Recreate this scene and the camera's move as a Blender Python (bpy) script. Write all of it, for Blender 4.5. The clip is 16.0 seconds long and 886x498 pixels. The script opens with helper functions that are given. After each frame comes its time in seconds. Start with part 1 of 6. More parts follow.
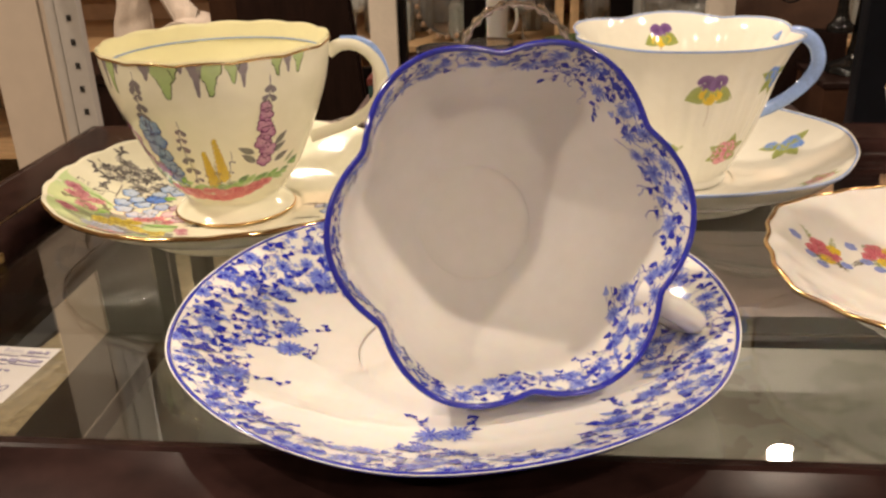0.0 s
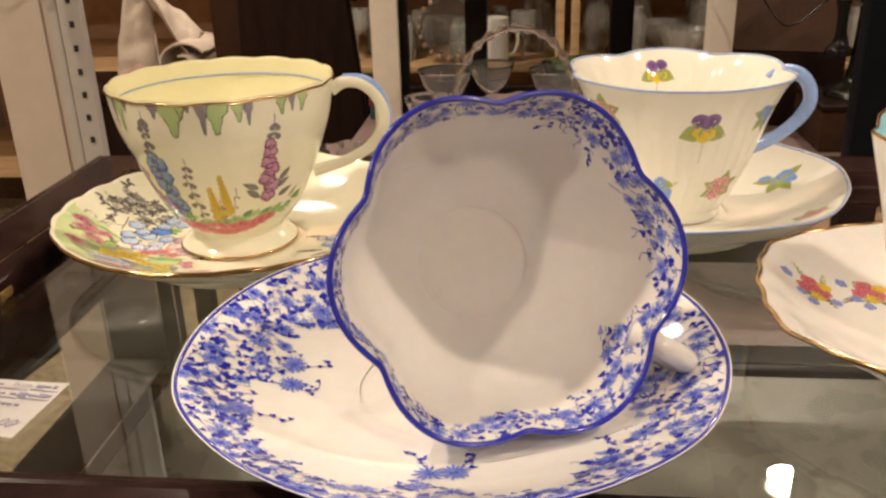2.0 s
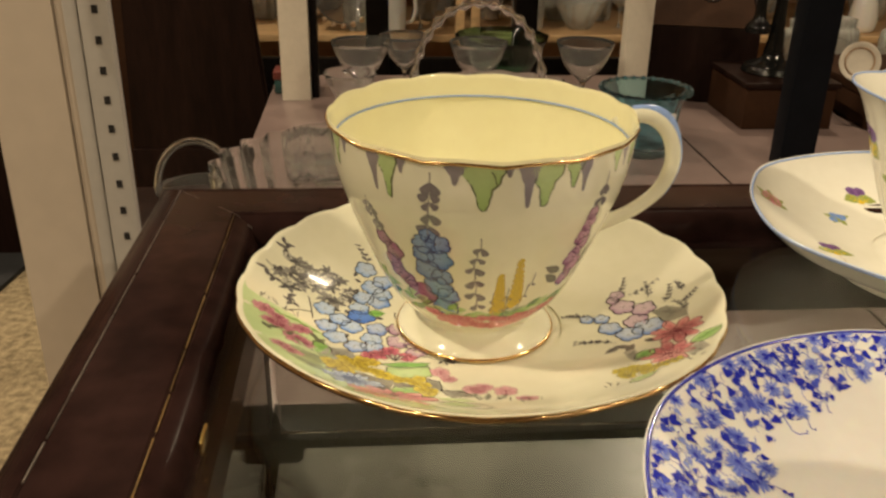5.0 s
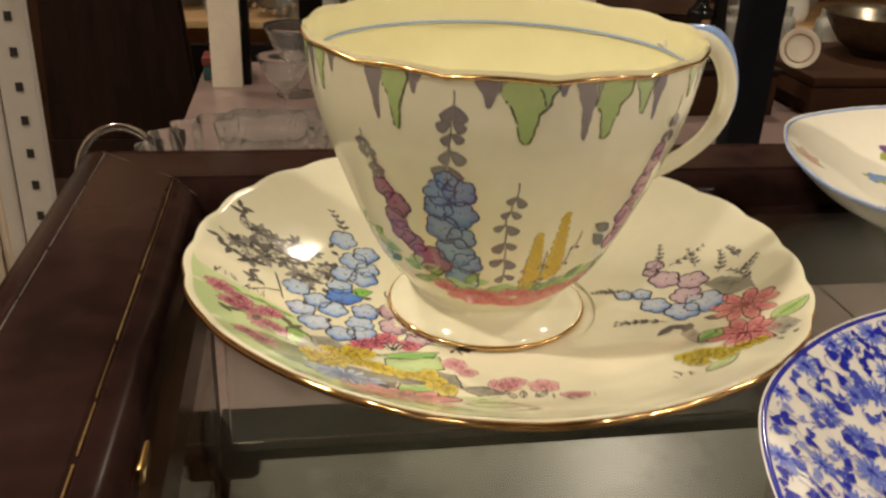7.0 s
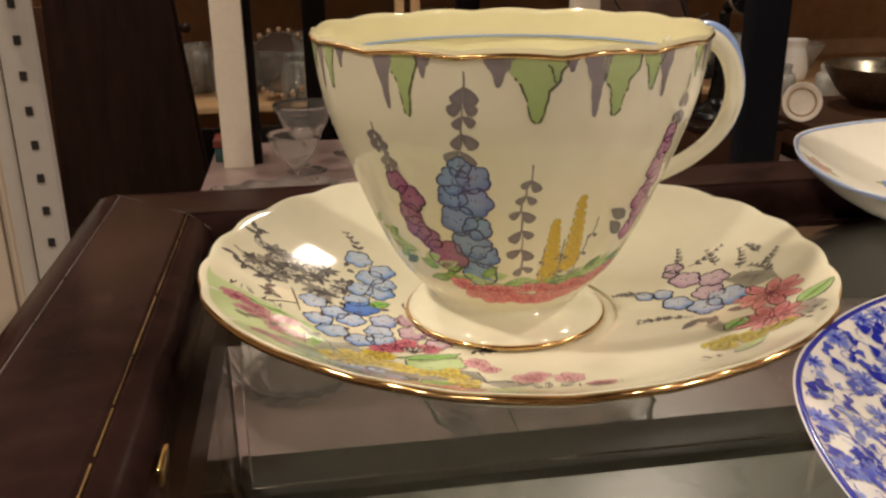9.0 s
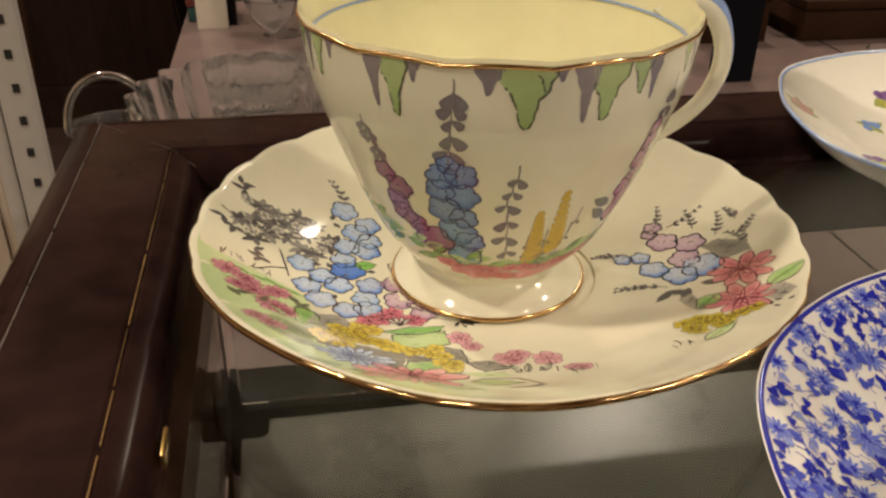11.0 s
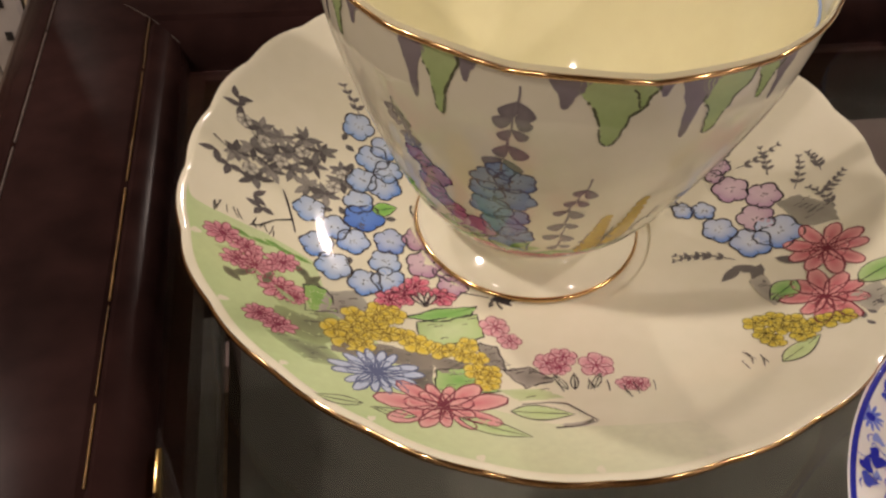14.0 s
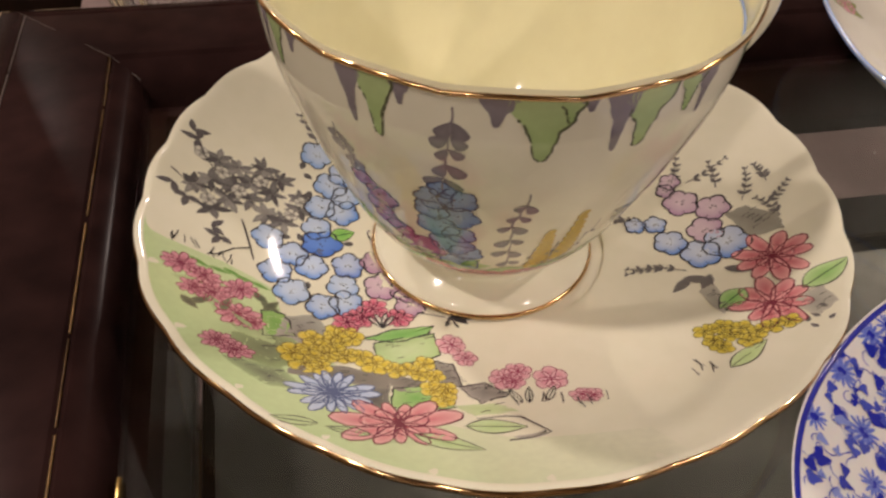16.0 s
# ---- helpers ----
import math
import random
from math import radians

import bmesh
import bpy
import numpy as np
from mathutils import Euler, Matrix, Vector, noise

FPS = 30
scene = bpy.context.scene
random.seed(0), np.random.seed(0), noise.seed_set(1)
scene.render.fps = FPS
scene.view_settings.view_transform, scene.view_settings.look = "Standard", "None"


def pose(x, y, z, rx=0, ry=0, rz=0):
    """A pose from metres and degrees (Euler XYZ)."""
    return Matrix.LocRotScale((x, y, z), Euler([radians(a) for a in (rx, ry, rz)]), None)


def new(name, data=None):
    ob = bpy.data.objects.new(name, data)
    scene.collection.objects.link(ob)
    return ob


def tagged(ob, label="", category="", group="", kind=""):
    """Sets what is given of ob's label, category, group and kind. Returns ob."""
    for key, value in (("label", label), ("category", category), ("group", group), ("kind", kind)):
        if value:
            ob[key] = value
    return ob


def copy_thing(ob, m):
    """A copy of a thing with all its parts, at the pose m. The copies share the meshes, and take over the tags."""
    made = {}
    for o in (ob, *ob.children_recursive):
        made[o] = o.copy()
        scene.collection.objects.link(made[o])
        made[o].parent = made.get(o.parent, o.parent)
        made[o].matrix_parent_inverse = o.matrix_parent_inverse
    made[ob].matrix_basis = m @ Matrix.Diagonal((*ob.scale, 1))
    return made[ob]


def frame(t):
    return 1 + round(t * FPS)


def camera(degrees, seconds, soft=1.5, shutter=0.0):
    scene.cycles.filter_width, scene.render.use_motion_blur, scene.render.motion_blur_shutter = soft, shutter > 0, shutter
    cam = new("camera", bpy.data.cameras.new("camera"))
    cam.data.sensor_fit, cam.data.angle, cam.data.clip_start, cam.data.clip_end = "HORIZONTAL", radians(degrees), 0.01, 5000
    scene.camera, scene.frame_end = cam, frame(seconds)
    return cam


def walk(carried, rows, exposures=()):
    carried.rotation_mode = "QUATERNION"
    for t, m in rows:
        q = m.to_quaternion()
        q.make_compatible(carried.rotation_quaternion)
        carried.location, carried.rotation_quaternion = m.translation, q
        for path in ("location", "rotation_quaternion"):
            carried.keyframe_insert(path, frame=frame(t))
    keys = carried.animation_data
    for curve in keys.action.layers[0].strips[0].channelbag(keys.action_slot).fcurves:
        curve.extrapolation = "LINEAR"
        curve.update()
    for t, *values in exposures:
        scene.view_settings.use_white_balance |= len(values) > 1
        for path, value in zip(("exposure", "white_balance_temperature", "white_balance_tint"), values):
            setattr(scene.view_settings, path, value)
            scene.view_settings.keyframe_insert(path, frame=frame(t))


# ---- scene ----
cam = camera(53.5, 16.0, soft=2.5, shutter=0.4)
METRES, EYE, TILT, LEAN, TURN = 0.40, 0.130, -23.5, 1.7, 5.3
ROWS = [
    (0.0, 0.0, 0.0, 0.0, 0.0, 0.0, 0.0),
    (0.5, 0.0013, 0.0013, 0.0088, 0.12, 0.4, -0.54),
    (1.0, 0.0092, -0.0034, 0.0124, 0.01, 0.44, 0.06),
    (1.5, 0.0068, -0.0142, 0.013, 0.01, 1.19, 0.16),
    (2.0, 0.0012, -0.0178, 0.0159, 0.06, 1.11, -0.18),
    (2.5, -0.0022, -0.0222, 0.0181, -0.22, 1.41, -0.29),
    (3.0, -0.0244, -0.0171, 0.0259, -0.81, 1.75, -0.09),
    (3.5, -0.078, -0.0025, 0.0367, -3.56, 2.94, 1.61),
    (4.0, -0.2029, 0.0663, 0.037, -6.44, 1.87, 1.64),
    (4.5, -0.328, 0.1557, 0.0904, -8.32, -1.11, 1.41),
    (7.0, -0.3719, 0.3802, 0.0943, -14.39, -1.71, 2.0),
    (7.5, -0.3662, 0.3727, 0.0665, -13.9, 2.87, 3.42),
    (8.0, -0.365, 0.3677, 0.0597, -13.28, 5.32, 4.37),
    (8.5, -0.363, 0.3733, 0.0608, -13.53, 4.53, 4.37),
    (9.0, -0.3746, 0.3855, 0.0516, -13.46, 3.41, 4.65),
    (11.5, -0.3758, 0.3835, 0.1364, -15.36, -9.93, 3.61),
    (12.0, -0.3657, 0.4035, 0.1496, -15.92, -14.47, 3.7),
    (12.5, -0.3695, 0.424, 0.1707, -15.41, -19.61, 2.12),
    (13.0, -0.3574, 0.4554, 0.2001, -14.61, -22.52, 1.88),
    (13.5, -0.3619, 0.4789, 0.2153, -14.76, -22.56, 1.56),
    (14.0, -0.3659, 0.4801, 0.2151, -14.72, -22.58, 1.3),
    (14.5, -0.3591, 0.4835, 0.2128, -14.71, -22.67, 1.76),
    (15.0, -0.3592, 0.4828, 0.2127, -14.59, -22.57, 1.9),
    (15.5, -0.3595, 0.4743, 0.2128, -15.07, -21.77, 1.99),
    (16.0, -0.353, 0.466, 0.2135, -16.29, -20.66, 2.98),
]
EXPOSE = -0.75
walk(cam, [(t, pose(0, 0, EYE, TILT, LEAN, TURN) @ pose(METRES * x, METRES * y, METRES * z, 90 + pitch, roll, yaw))
           for t, x, y, z, yaw, pitch, roll in ROWS],
     exposures=[(t, EXPOSE + k, kelvin, tint) for t, k, kelvin, tint in ((0.0, 0.50, 6450, 13), (3.0, 0.50, 6450, 13), (4.0, 0.48, 6450, 13), (4.5, 0.18, 6950, 4), (7.0, 0.16, 6350, 7), (9.0, 0.16, 6200, 13),
                (11.5, 0.0, 6350, 9), (12.5, -0.08, 6750, 6), (13.0, -0.10, 6250, 16), (14.0, -0.21, 5950, 20), (16.0, -0.13, 5850, 20))])

# ---------------------------------------------------------------- light
LAMP_Z = 1.62
world = bpy.data.worlds.new("world")
scene.world = world
world.use_nodes = True
world.node_tree.nodes["Background"].inputs[0].default_value = (1.0, 0.82, 0.62, 1)
world.node_tree.nodes["Background"].inputs[1].default_value = 0.03
LAMPS = [(0.81, 2.35), (-1.08, 2.55), (-1.10, 1.30), (1.45, 0.10), (-1.15, 0.05), (1.20, -1.30), (-1.40, -1.30)]
LAMP_WATTS = 32.0
for lx, ly in LAMPS:
    bulb = bpy.data.lights.new("lamp_light", "AREA")
    bulb.shape, bulb.size, bulb.energy, bulb.color = "DISK", 0.115, LAMP_WATTS, (1.0, 0.82, 0.62)
    new("lamp_light", bulb).matrix_world = pose(lx, ly, LAMP_Z - 0.03)


# ---------------------------------------------------------------- materials
def shader(name, colour, rough=0.5, metal=0.0, vary=0.12, scale=40.0, bump=0.0, bump_scale=200.0, coat=0.0, stretch=(1, 1, 1),
           second=None, transmission=0.0, ior=1.5, rough_vary=0.0, per_object=0.0, subsurface=0.0, spec=0.5):
    """A surface with two scales of colour variation, a varying gloss and fine relief."""
    m = bpy.data.materials.new(name)
    m.use_nodes = True
    t = m.node_tree
    b = t.nodes["Principled BSDF"]
    b.inputs["Roughness"].default_value, b.inputs["Metallic"].default_value = rough, metal
    b.inputs["Transmission Weight"].default_value, b.inputs["IOR"].default_value = transmission, ior
    b.inputs["Coat Weight"].default_value = coat
    b.inputs["Coat Roughness"].default_value = 0.06
    b.inputs["Specular IOR Level"].default_value = spec
    if subsurface:
        b.inputs["Subsurface Weight"].default_value = subsurface
        b.inputs["Subsurface Radius"].default_value = (0.004, 0.003, 0.002)
    if transmission > 0.5 and not vary:
        b.inputs["Base Color"].default_value = (*colour, 1)
        return m
    co = t.nodes.new("ShaderNodeTexCoord")
    mp = t.nodes.new("ShaderNodeMapping")
    mp.inputs["Scale"].default_value = stretch
    t.links.new(co.outputs["Object"], mp.inputs[0])
    big, fine = t.nodes.new("ShaderNodeTexNoise"), t.nodes.new("ShaderNodeTexNoise")
    for n, k, d in ((big, scale, 3.0), (fine, scale * 7, 6.0)):
        n.inputs["Scale"].default_value, n.inputs["Detail"].default_value = k, d
        t.links.new(mp.outputs[0], n.inputs["Vector"])
    mixn = t.nodes.new("ShaderNodeMath")
    mixn.operation = "MULTIPLY_ADD"
    mixn.inputs[1].default_value = 0.45
    t.links.new(fine.outputs["Fac"], mixn.inputs[0])
    half = t.nodes.new("ShaderNodeMath")
    half.operation = "MULTIPLY"
    half.inputs[1].default_value = 0.55
    t.links.new(big.outputs["Fac"], half.inputs[0])
    t.links.new(half.outputs[0], mixn.inputs[2])
    ramp = t.nodes.new("ShaderNodeValToRGB")
    lo = [c * (1 - vary) for c in colour]
    hi = second if second else [min(1, c * (1 + vary)) for c in colour]
    ramp.color_ramp.elements[0].position, ramp.color_ramp.elements[1].position = 0.35, 0.65
    ramp.color_ramp.elements[0].color, ramp.color_ramp.elements[1].color = (*lo, 1), (*hi, 1)
    t.links.new(mixn.outputs[0], ramp.inputs[0])
    out = ramp.outputs[0]
    if per_object:
        info, hsv = t.nodes.new("ShaderNodeObjectInfo"), t.nodes.new("ShaderNodeHueSaturation")
        ma = t.nodes.new("ShaderNodeMapRange")
        ma.inputs["To Min"].default_value, ma.inputs["To Max"].default_value = 1 - per_object, 1 + per_object
        t.links.new(info.outputs["Random"], ma.inputs[0])
        t.links.new(ma.outputs[0], hsv.inputs["Value"])
        t.links.new(out, hsv.inputs["Color"])
        out = hsv.outputs[0]
    t.links.new(out, b.inputs["Base Color"])
    if rough_vary:
        mr = t.nodes.new("ShaderNodeMapRange")
        mr.inputs["To Min"].default_value, mr.inputs["To Max"].default_value = max(0.02, rough - rough_vary), rough + rough_vary
        t.links.new(mixn.outputs[0], mr.inputs[0])
        t.links.new(mr.outputs[0], b.inputs["Roughness"])
    if bump:
        bn, nz = t.nodes.new("ShaderNodeBump"), t.nodes.new("ShaderNodeTexNoise")
        nz.inputs["Scale"].default_value, nz.inputs["Detail"].default_value = bump_scale, 4
        t.links.new(mp.outputs[0], nz.inputs["Vector"])
        bn.inputs["Strength"].default_value, bn.inputs["Distance"].default_value = bump, 0.001
        t.links.new(nz.outputs["Fac"], bn.inputs["Height"])
        t.links.new(bn.outputs[0], b.inputs["Normal"])
    return m


def print_shader(name, rough):
    """Enamel printed under the glaze: its colour is stored with the print."""
    m = bpy.data.materials.new(name)
    m.use_nodes = True
    t = m.node_tree
    b = t.nodes["Principled BSDF"]
    b.inputs["Roughness"].default_value = rough
    at, nz, mx = t.nodes.new("ShaderNodeAttribute"), t.nodes.new("ShaderNodeTexNoise"), t.nodes.new("ShaderNodeHueSaturation")
    at.attribute_name = "enamel"
    co = t.nodes.new("ShaderNodeTexCoord")
    t.links.new(co.outputs["Object"], nz.inputs["Vector"])
    nz.inputs["Scale"].default_value, nz.inputs["Detail"].default_value = 600, 4
    mr = t.nodes.new("ShaderNodeMapRange")
    mr.inputs["To Min"].default_value, mr.inputs["To Max"].default_value = 0.92, 1.08
    t.links.new(nz.outputs["Fac"], mr.inputs[0])
    t.links.new(mr.outputs[0], mx.inputs["Value"])
    t.links.new(at.outputs["Color"], mx.inputs["Color"])
    t.links.new(mx.outputs[0], b.inputs["Base Color"])
    return m


BONE = shader("cream_glaze", (0.81, 0.79, 0.605), 0.085, vary=0.03, scale=30, bump=0.03, bump_scale=60, second=(0.835, 0.81, 0.645))
YELLOW_IN = shader("pale_yellow_glaze", (0.85, 0.81, 0.53), 0.07, vary=0.03, scale=30, second=(0.87, 0.84, 0.56))
WHITE = shader("white_bone_china", (0.82, 0.80, 0.76), 0.07, subsurface=0.35, vary=0.03, scale=30, bump=0.03, bump_scale=60, second=(0.84, 0.82, 0.79))
IVORY = shader("ivory_bone_china", (0.83, 0.81, 0.71), 0.07, vary=0.03, scale=30, bump=0.03, bump_scale=60, second=(0.85, 0.83, 0.74))
PRINT = print_shader("printed_enamel", 0.08)
GILT = shader("worn_gilding", (0.78, 0.52, 0.24), 0.14, 1.0, vary=0.25, scale=120, rough_vary=0.1)
COBALT = shader("cobalt_line", (0.022, 0.028, 0.36), 0.16, vary=0.2, scale=150, coat=0.5)
SKY = shader("powder_blue_enamel", (0.30, 0.44, 0.80), 0.16, vary=0.12, scale=90, coat=0.5)
TEAL = shader("turquoise_enamel", (0.36, 0.66, 0.74), 0.16, vary=0.08, scale=60, coat=0.4)
MAHOGANY = shader("dark_mahogany", (0.018, 0.0090, 0.0082), 0.20, vary=0.45, scale=14, bump=0.04, bump_scale=90, coat=0.0, spec=0.03,
                  stretch=(1, 1, 1), rough_vary=0.08, second=(0.031, 0.0145, 0.0128))
EBONY = shader("black_stained_wood", (0.007, 0.0054, 0.005), 0.35, spec=0.06, vary=0.3, scale=18, bump=0.1, bump_scale=180, rough_vary=0.1)
SCUFF = shader("bare_worn_edge", (0.20, 0.115, 0.035), 0.45, vary=0.6, scale=260)
DUSTY = shader("dusty_groove", (0.085, 0.062, 0.050), 0.6, vary=0.5, scale=200)
BRASS = shader("polished_brass", (0.70, 0.50, 0.18), 0.2, 1.0, vary=0.2, scale=90)
GLASS = shader("clear_plate_glass", (0.93, 0.96, 0.95), 0.0, vary=0, transmission=1.0, ior=1.5)
CRYSTAL = shader("pressed_clear_glass", (0.95, 0.97, 0.96), 0.03, vary=0, transmission=0.975, ior=1.5)
# Clear pressed glass; the milky light of its refractions is put into the white base.
LIGHT_HAZED = shader("light_hazed_pressed_glass", (0.86, 0.87, 0.84), 0.10, vary=0.05, scale=30, transmission=0.72, ior=1.5, bump=0.3, bump_scale=90)
BLUEGLASS = shader("pale_blue_glass", (0.50, 0.84, 0.96), 0.04, vary=0, transmission=1.0, ior=1.5)
GREENGLASS = shader("dark_green_glass", (0.25, 0.50, 0.36), 0.04, vary=0, transmission=1.0, ior=1.5)
GREYPANEL = shader("grey_shelf_panel", (0.128, 0.124, 0.104), 0.28, spec=0.3, vary=0.10, scale=10, bump=0.05, bump_scale=300, rough_vary=0.08)
PINKTOP = shader("dusty_pink_board", (0.18, 0.128, 0.118), 0.32, vary=0.15, scale=12, bump=0.05, rough_vary=0.1)
CREAM = shader("cream_painted_metal", (0.58, 0.50, 0.42), 0.45, vary=0.05, scale=12, bump=0.04)
PALE = shader("off_white_paint", (0.62, 0.56, 0.47), 0.45, vary=0.06, scale=14, bump=0.05, bump_scale=120)
STEEL = shader("white_powder_coated_steel", (0.48, 0.455, 0.43), 0.4, vary=0.06, scale=25, bump=0.03)
SLOT_SHADE = shader("slot_shade_black", (0.012, 0.010, 0.010), 0.8, vary=0.2)
PINE = shader("varnished_pine", (0.58, 0.38, 0.20), 0.42, vary=0.2, scale=9, bump=0.06, stretch=(1, 6, 6))
BROWNBOARD = shader("brown_cabinet_board", (0.52, 0.35, 0.22), 0.6, vary=0.15, scale=5, bump=0.06)
WALNUT = shader("dark_walnut", (0.0125, 0.0055, 0.0042), 0.45, spec=0.12, vary=0.4, scale=6, stretch=(5, 5, 0.6), bump=0.1, rough_vary=0.1)
LEATHER = shader("brown_leather_board", (0.034, 0.0145, 0.007), 0.7, spec=0.12, vary=0.2, scale=16, bump=0.2, bump_scale=400)
BAKELITE = shader("black_bakelite", (0.006, 0.006, 0.006), 0.16, vary=0.2, coat=0.0, spec=0.3)
CHARCOAL = shader("charcoal_metal_post", (0.0055, 0.0065, 0.0095), 0.5, spec=0.08, vary=0.15, scale=20, bump=0.04)
LINEN = shader("off_white_linen", (0.52, 0.44, 0.37), 0.9, vary=0.12, scale=30, bump=0.5, bump_scale=900)
ROSECLOTH = shader("dusty_rose_cloth", (0.40, 0.25, 0.22), 0.9, vary=0.15, scale=30, bump=0.5, bump_scale=900)
PAPER = shader("white_price_card", (0.74, 0.72, 0.70), 0.6, vary=0.03, scale=60, bump=0.04)
INK = shader("faded_violet_ink", (0.26, 0.24, 0.36), 0.6, vary=0.2)
CARPET = shader("speckled_tan_carpet", (0.22, 0.16, 0.09), 0.95, vary=0.5, scale=60, bump=0.8, bump_scale=500, second=(0.42, 0.33, 0.20))
MAT = shader("black_rubber_mat", (0.016, 0.016, 0.018), 0.8, vary=0.3, bump=0.2)
PLASTER = shader("warm_plaster", (0.21, 0.16, 0.115), 0.85, vary=0.08, scale=3, bump=0.1)
CEILING = shader("ceiling_tan", (0.145, 0.118, 0.092), 0.9, vary=0.05, scale=3, bump=0.1)
SILVER = shader("tarnished_silver", (0.34, 0.31, 0.25), 0.3, 1.0, vary=0.3, scale=20, rough_vary=0.1)
CHINTZ = shader("gilded_plate_border", (0.36, 0.24, 0.15), 0.3, vary=0.4, scale=60)
RED = shader("red_printed_tin", (0.11, 0.022, 0.018), 0.4, vary=0.4, scale=40)
LEAFGREEN = shader("green_printed_tin", (0.016, 0.055, 0.055), 0.4, vary=0.4, scale=40)

glow = bpy.data.materials.new("lamp_glow")
glow.use_nodes = True
glow.node_tree.nodes["Principled BSDF"].inputs["Emission Color"].default_value = (1.0, 0.86, 0.66, 1)
glow.node_tree.nodes["Principled BSDF"].inputs["Emission Strength"].default_value = 25


# ---------------------------------------------------------------- helpers
def smooth(me, angle=40):
    me.shade_smooth()
    me.set_sharp_from_angle(angle=radians(angle))
    return me


def mesh_of(name, verts, faces, material, angle=40):
    me = bpy.data.meshes.new(name)
    me.from_pydata([tuple(v) for v in verts], [], faces)
    me.materials.append(material)
    me.validate()
    me.update()
    return smooth(me, angle)


def put(ob, parent):
    ob.parent = parent
    return ob


def part(name, bm, material, parent, label=""):
    """Links a bmesh (or a mesh) as one mesh object under a thing or a part."""
    if isinstance(bm, bmesh.types.BMesh):
        bmesh.ops.recalc_face_normals(bm, faces=bm.faces)
        me = bpy.data.meshes.new(name)
        bm.to_mesh(me)
        bm.free()
        me.materials.append(material)
        smooth(me)
    else:
        me = bm
    ob = put(new(name, me), parent)
    if label:
        ob["label"] = label
    return ob


def thing(name, at, label, category, group="", kind="", turn=0.0):
    ob = new(name)
    ob.empty_display_size = 0.01
    ob.matrix_world = pose(*at, 0, 0, turn)
    return tagged(ob, label, category, group, kind)


def solid(name, mesh, at, label, category, group="", kind="", turn=0.0):
    ob = new(name, mesh)
    ob.matrix_world = pose(*at, 0, 0, turn)
    return tagged(ob, label, category, group, kind)


def box(lo, hi, bevel=0.0, segs=2):
    bm = bmesh.new()
    c = [(a + b) / 2 for a, b in zip(lo, hi)]
    s = [b - a for a, b in zip(lo, hi)]
    bmesh.ops.create_cube(bm, size=1, matrix=Matrix.Translation(c) @ Matrix.Diagonal((*s, 1)))
    if bevel:
        bmesh.ops.bevel(bm, geom=bm.edges[:], offset=bevel, segments=segs, affect="EDGES", profile=0.6)
    return bm


def finish(bm, name, material, angle=40):
    bmesh.ops.recalc_face_normals(bm, faces=bm.faces)
    me = bpy.data.meshes.new(name)
    bm.to_mesh(me)
    bm.free()
    me.materials.append(material)
    return smooth(me, angle)


def resample(profile, step):
    """A smooth curve through the profile's points, in even steps."""
    p = np.array(profile, float)
    out = []
    for i in range(len(p) - 1):
        a, b, c, d = p[max(i - 1, 0)], p[i], p[i + 1], p[min(i + 2, len(p) - 1)]
        n = max(2, int(np.linalg.norm(c - b) / step))
        for k in range(n):
            t = k / n
            out.append(0.5 * (2 * b + (c - a) * t + (2 * a - 5 * b + 4 * c - d) * t * t + (3 * b - a - 3 * c + d) * t ** 3))
    out.append(p[-1])
    out = np.array(out)
    out[:, 0] = np.maximum(out[:, 0], 0.0)
    return out


def lathe(name, profile, material, segs=96, lobe=None, step=0.0015, angle=50):
    """Turns a profile of (radius, height) round z. lobe(angle, radius, height): what the radius and height become."""
    p = resample(profile, step)
    th = np.linspace(0, 2 * math.pi, segs, endpoint=False)
    r, a = np.meshgrid(p[:, 0], th)
    z = np.repeat(p[None, :, 1], segs, 0)
    if lobe:
        r, z = lobe(a, r, z)
    v = np.stack([r * np.cos(a), r * np.sin(a), z], -1).reshape(-1, 3)
    n = len(p)
    f = []
    for i in range(segs):
        j = (i + 1) % segs
        for k in range(n - 1):
            f.append((i * n + k, j * n + k, j * n + k + 1, i * n + k + 1))
    bm = bmesh.new()
    me = bpy.data.meshes.new(name)
    me.from_pydata(v.tolist(), [], f)
    bm.from_mesh(me)
    bmesh.ops.remove_doubles(bm, verts=bm.verts, dist=1e-6)
    bmesh.ops.recalc_face_normals(bm, faces=bm.faces)
    bm.to_mesh(me)
    bm.free()
    me.materials.append(material)
    return smooth(me, angle)


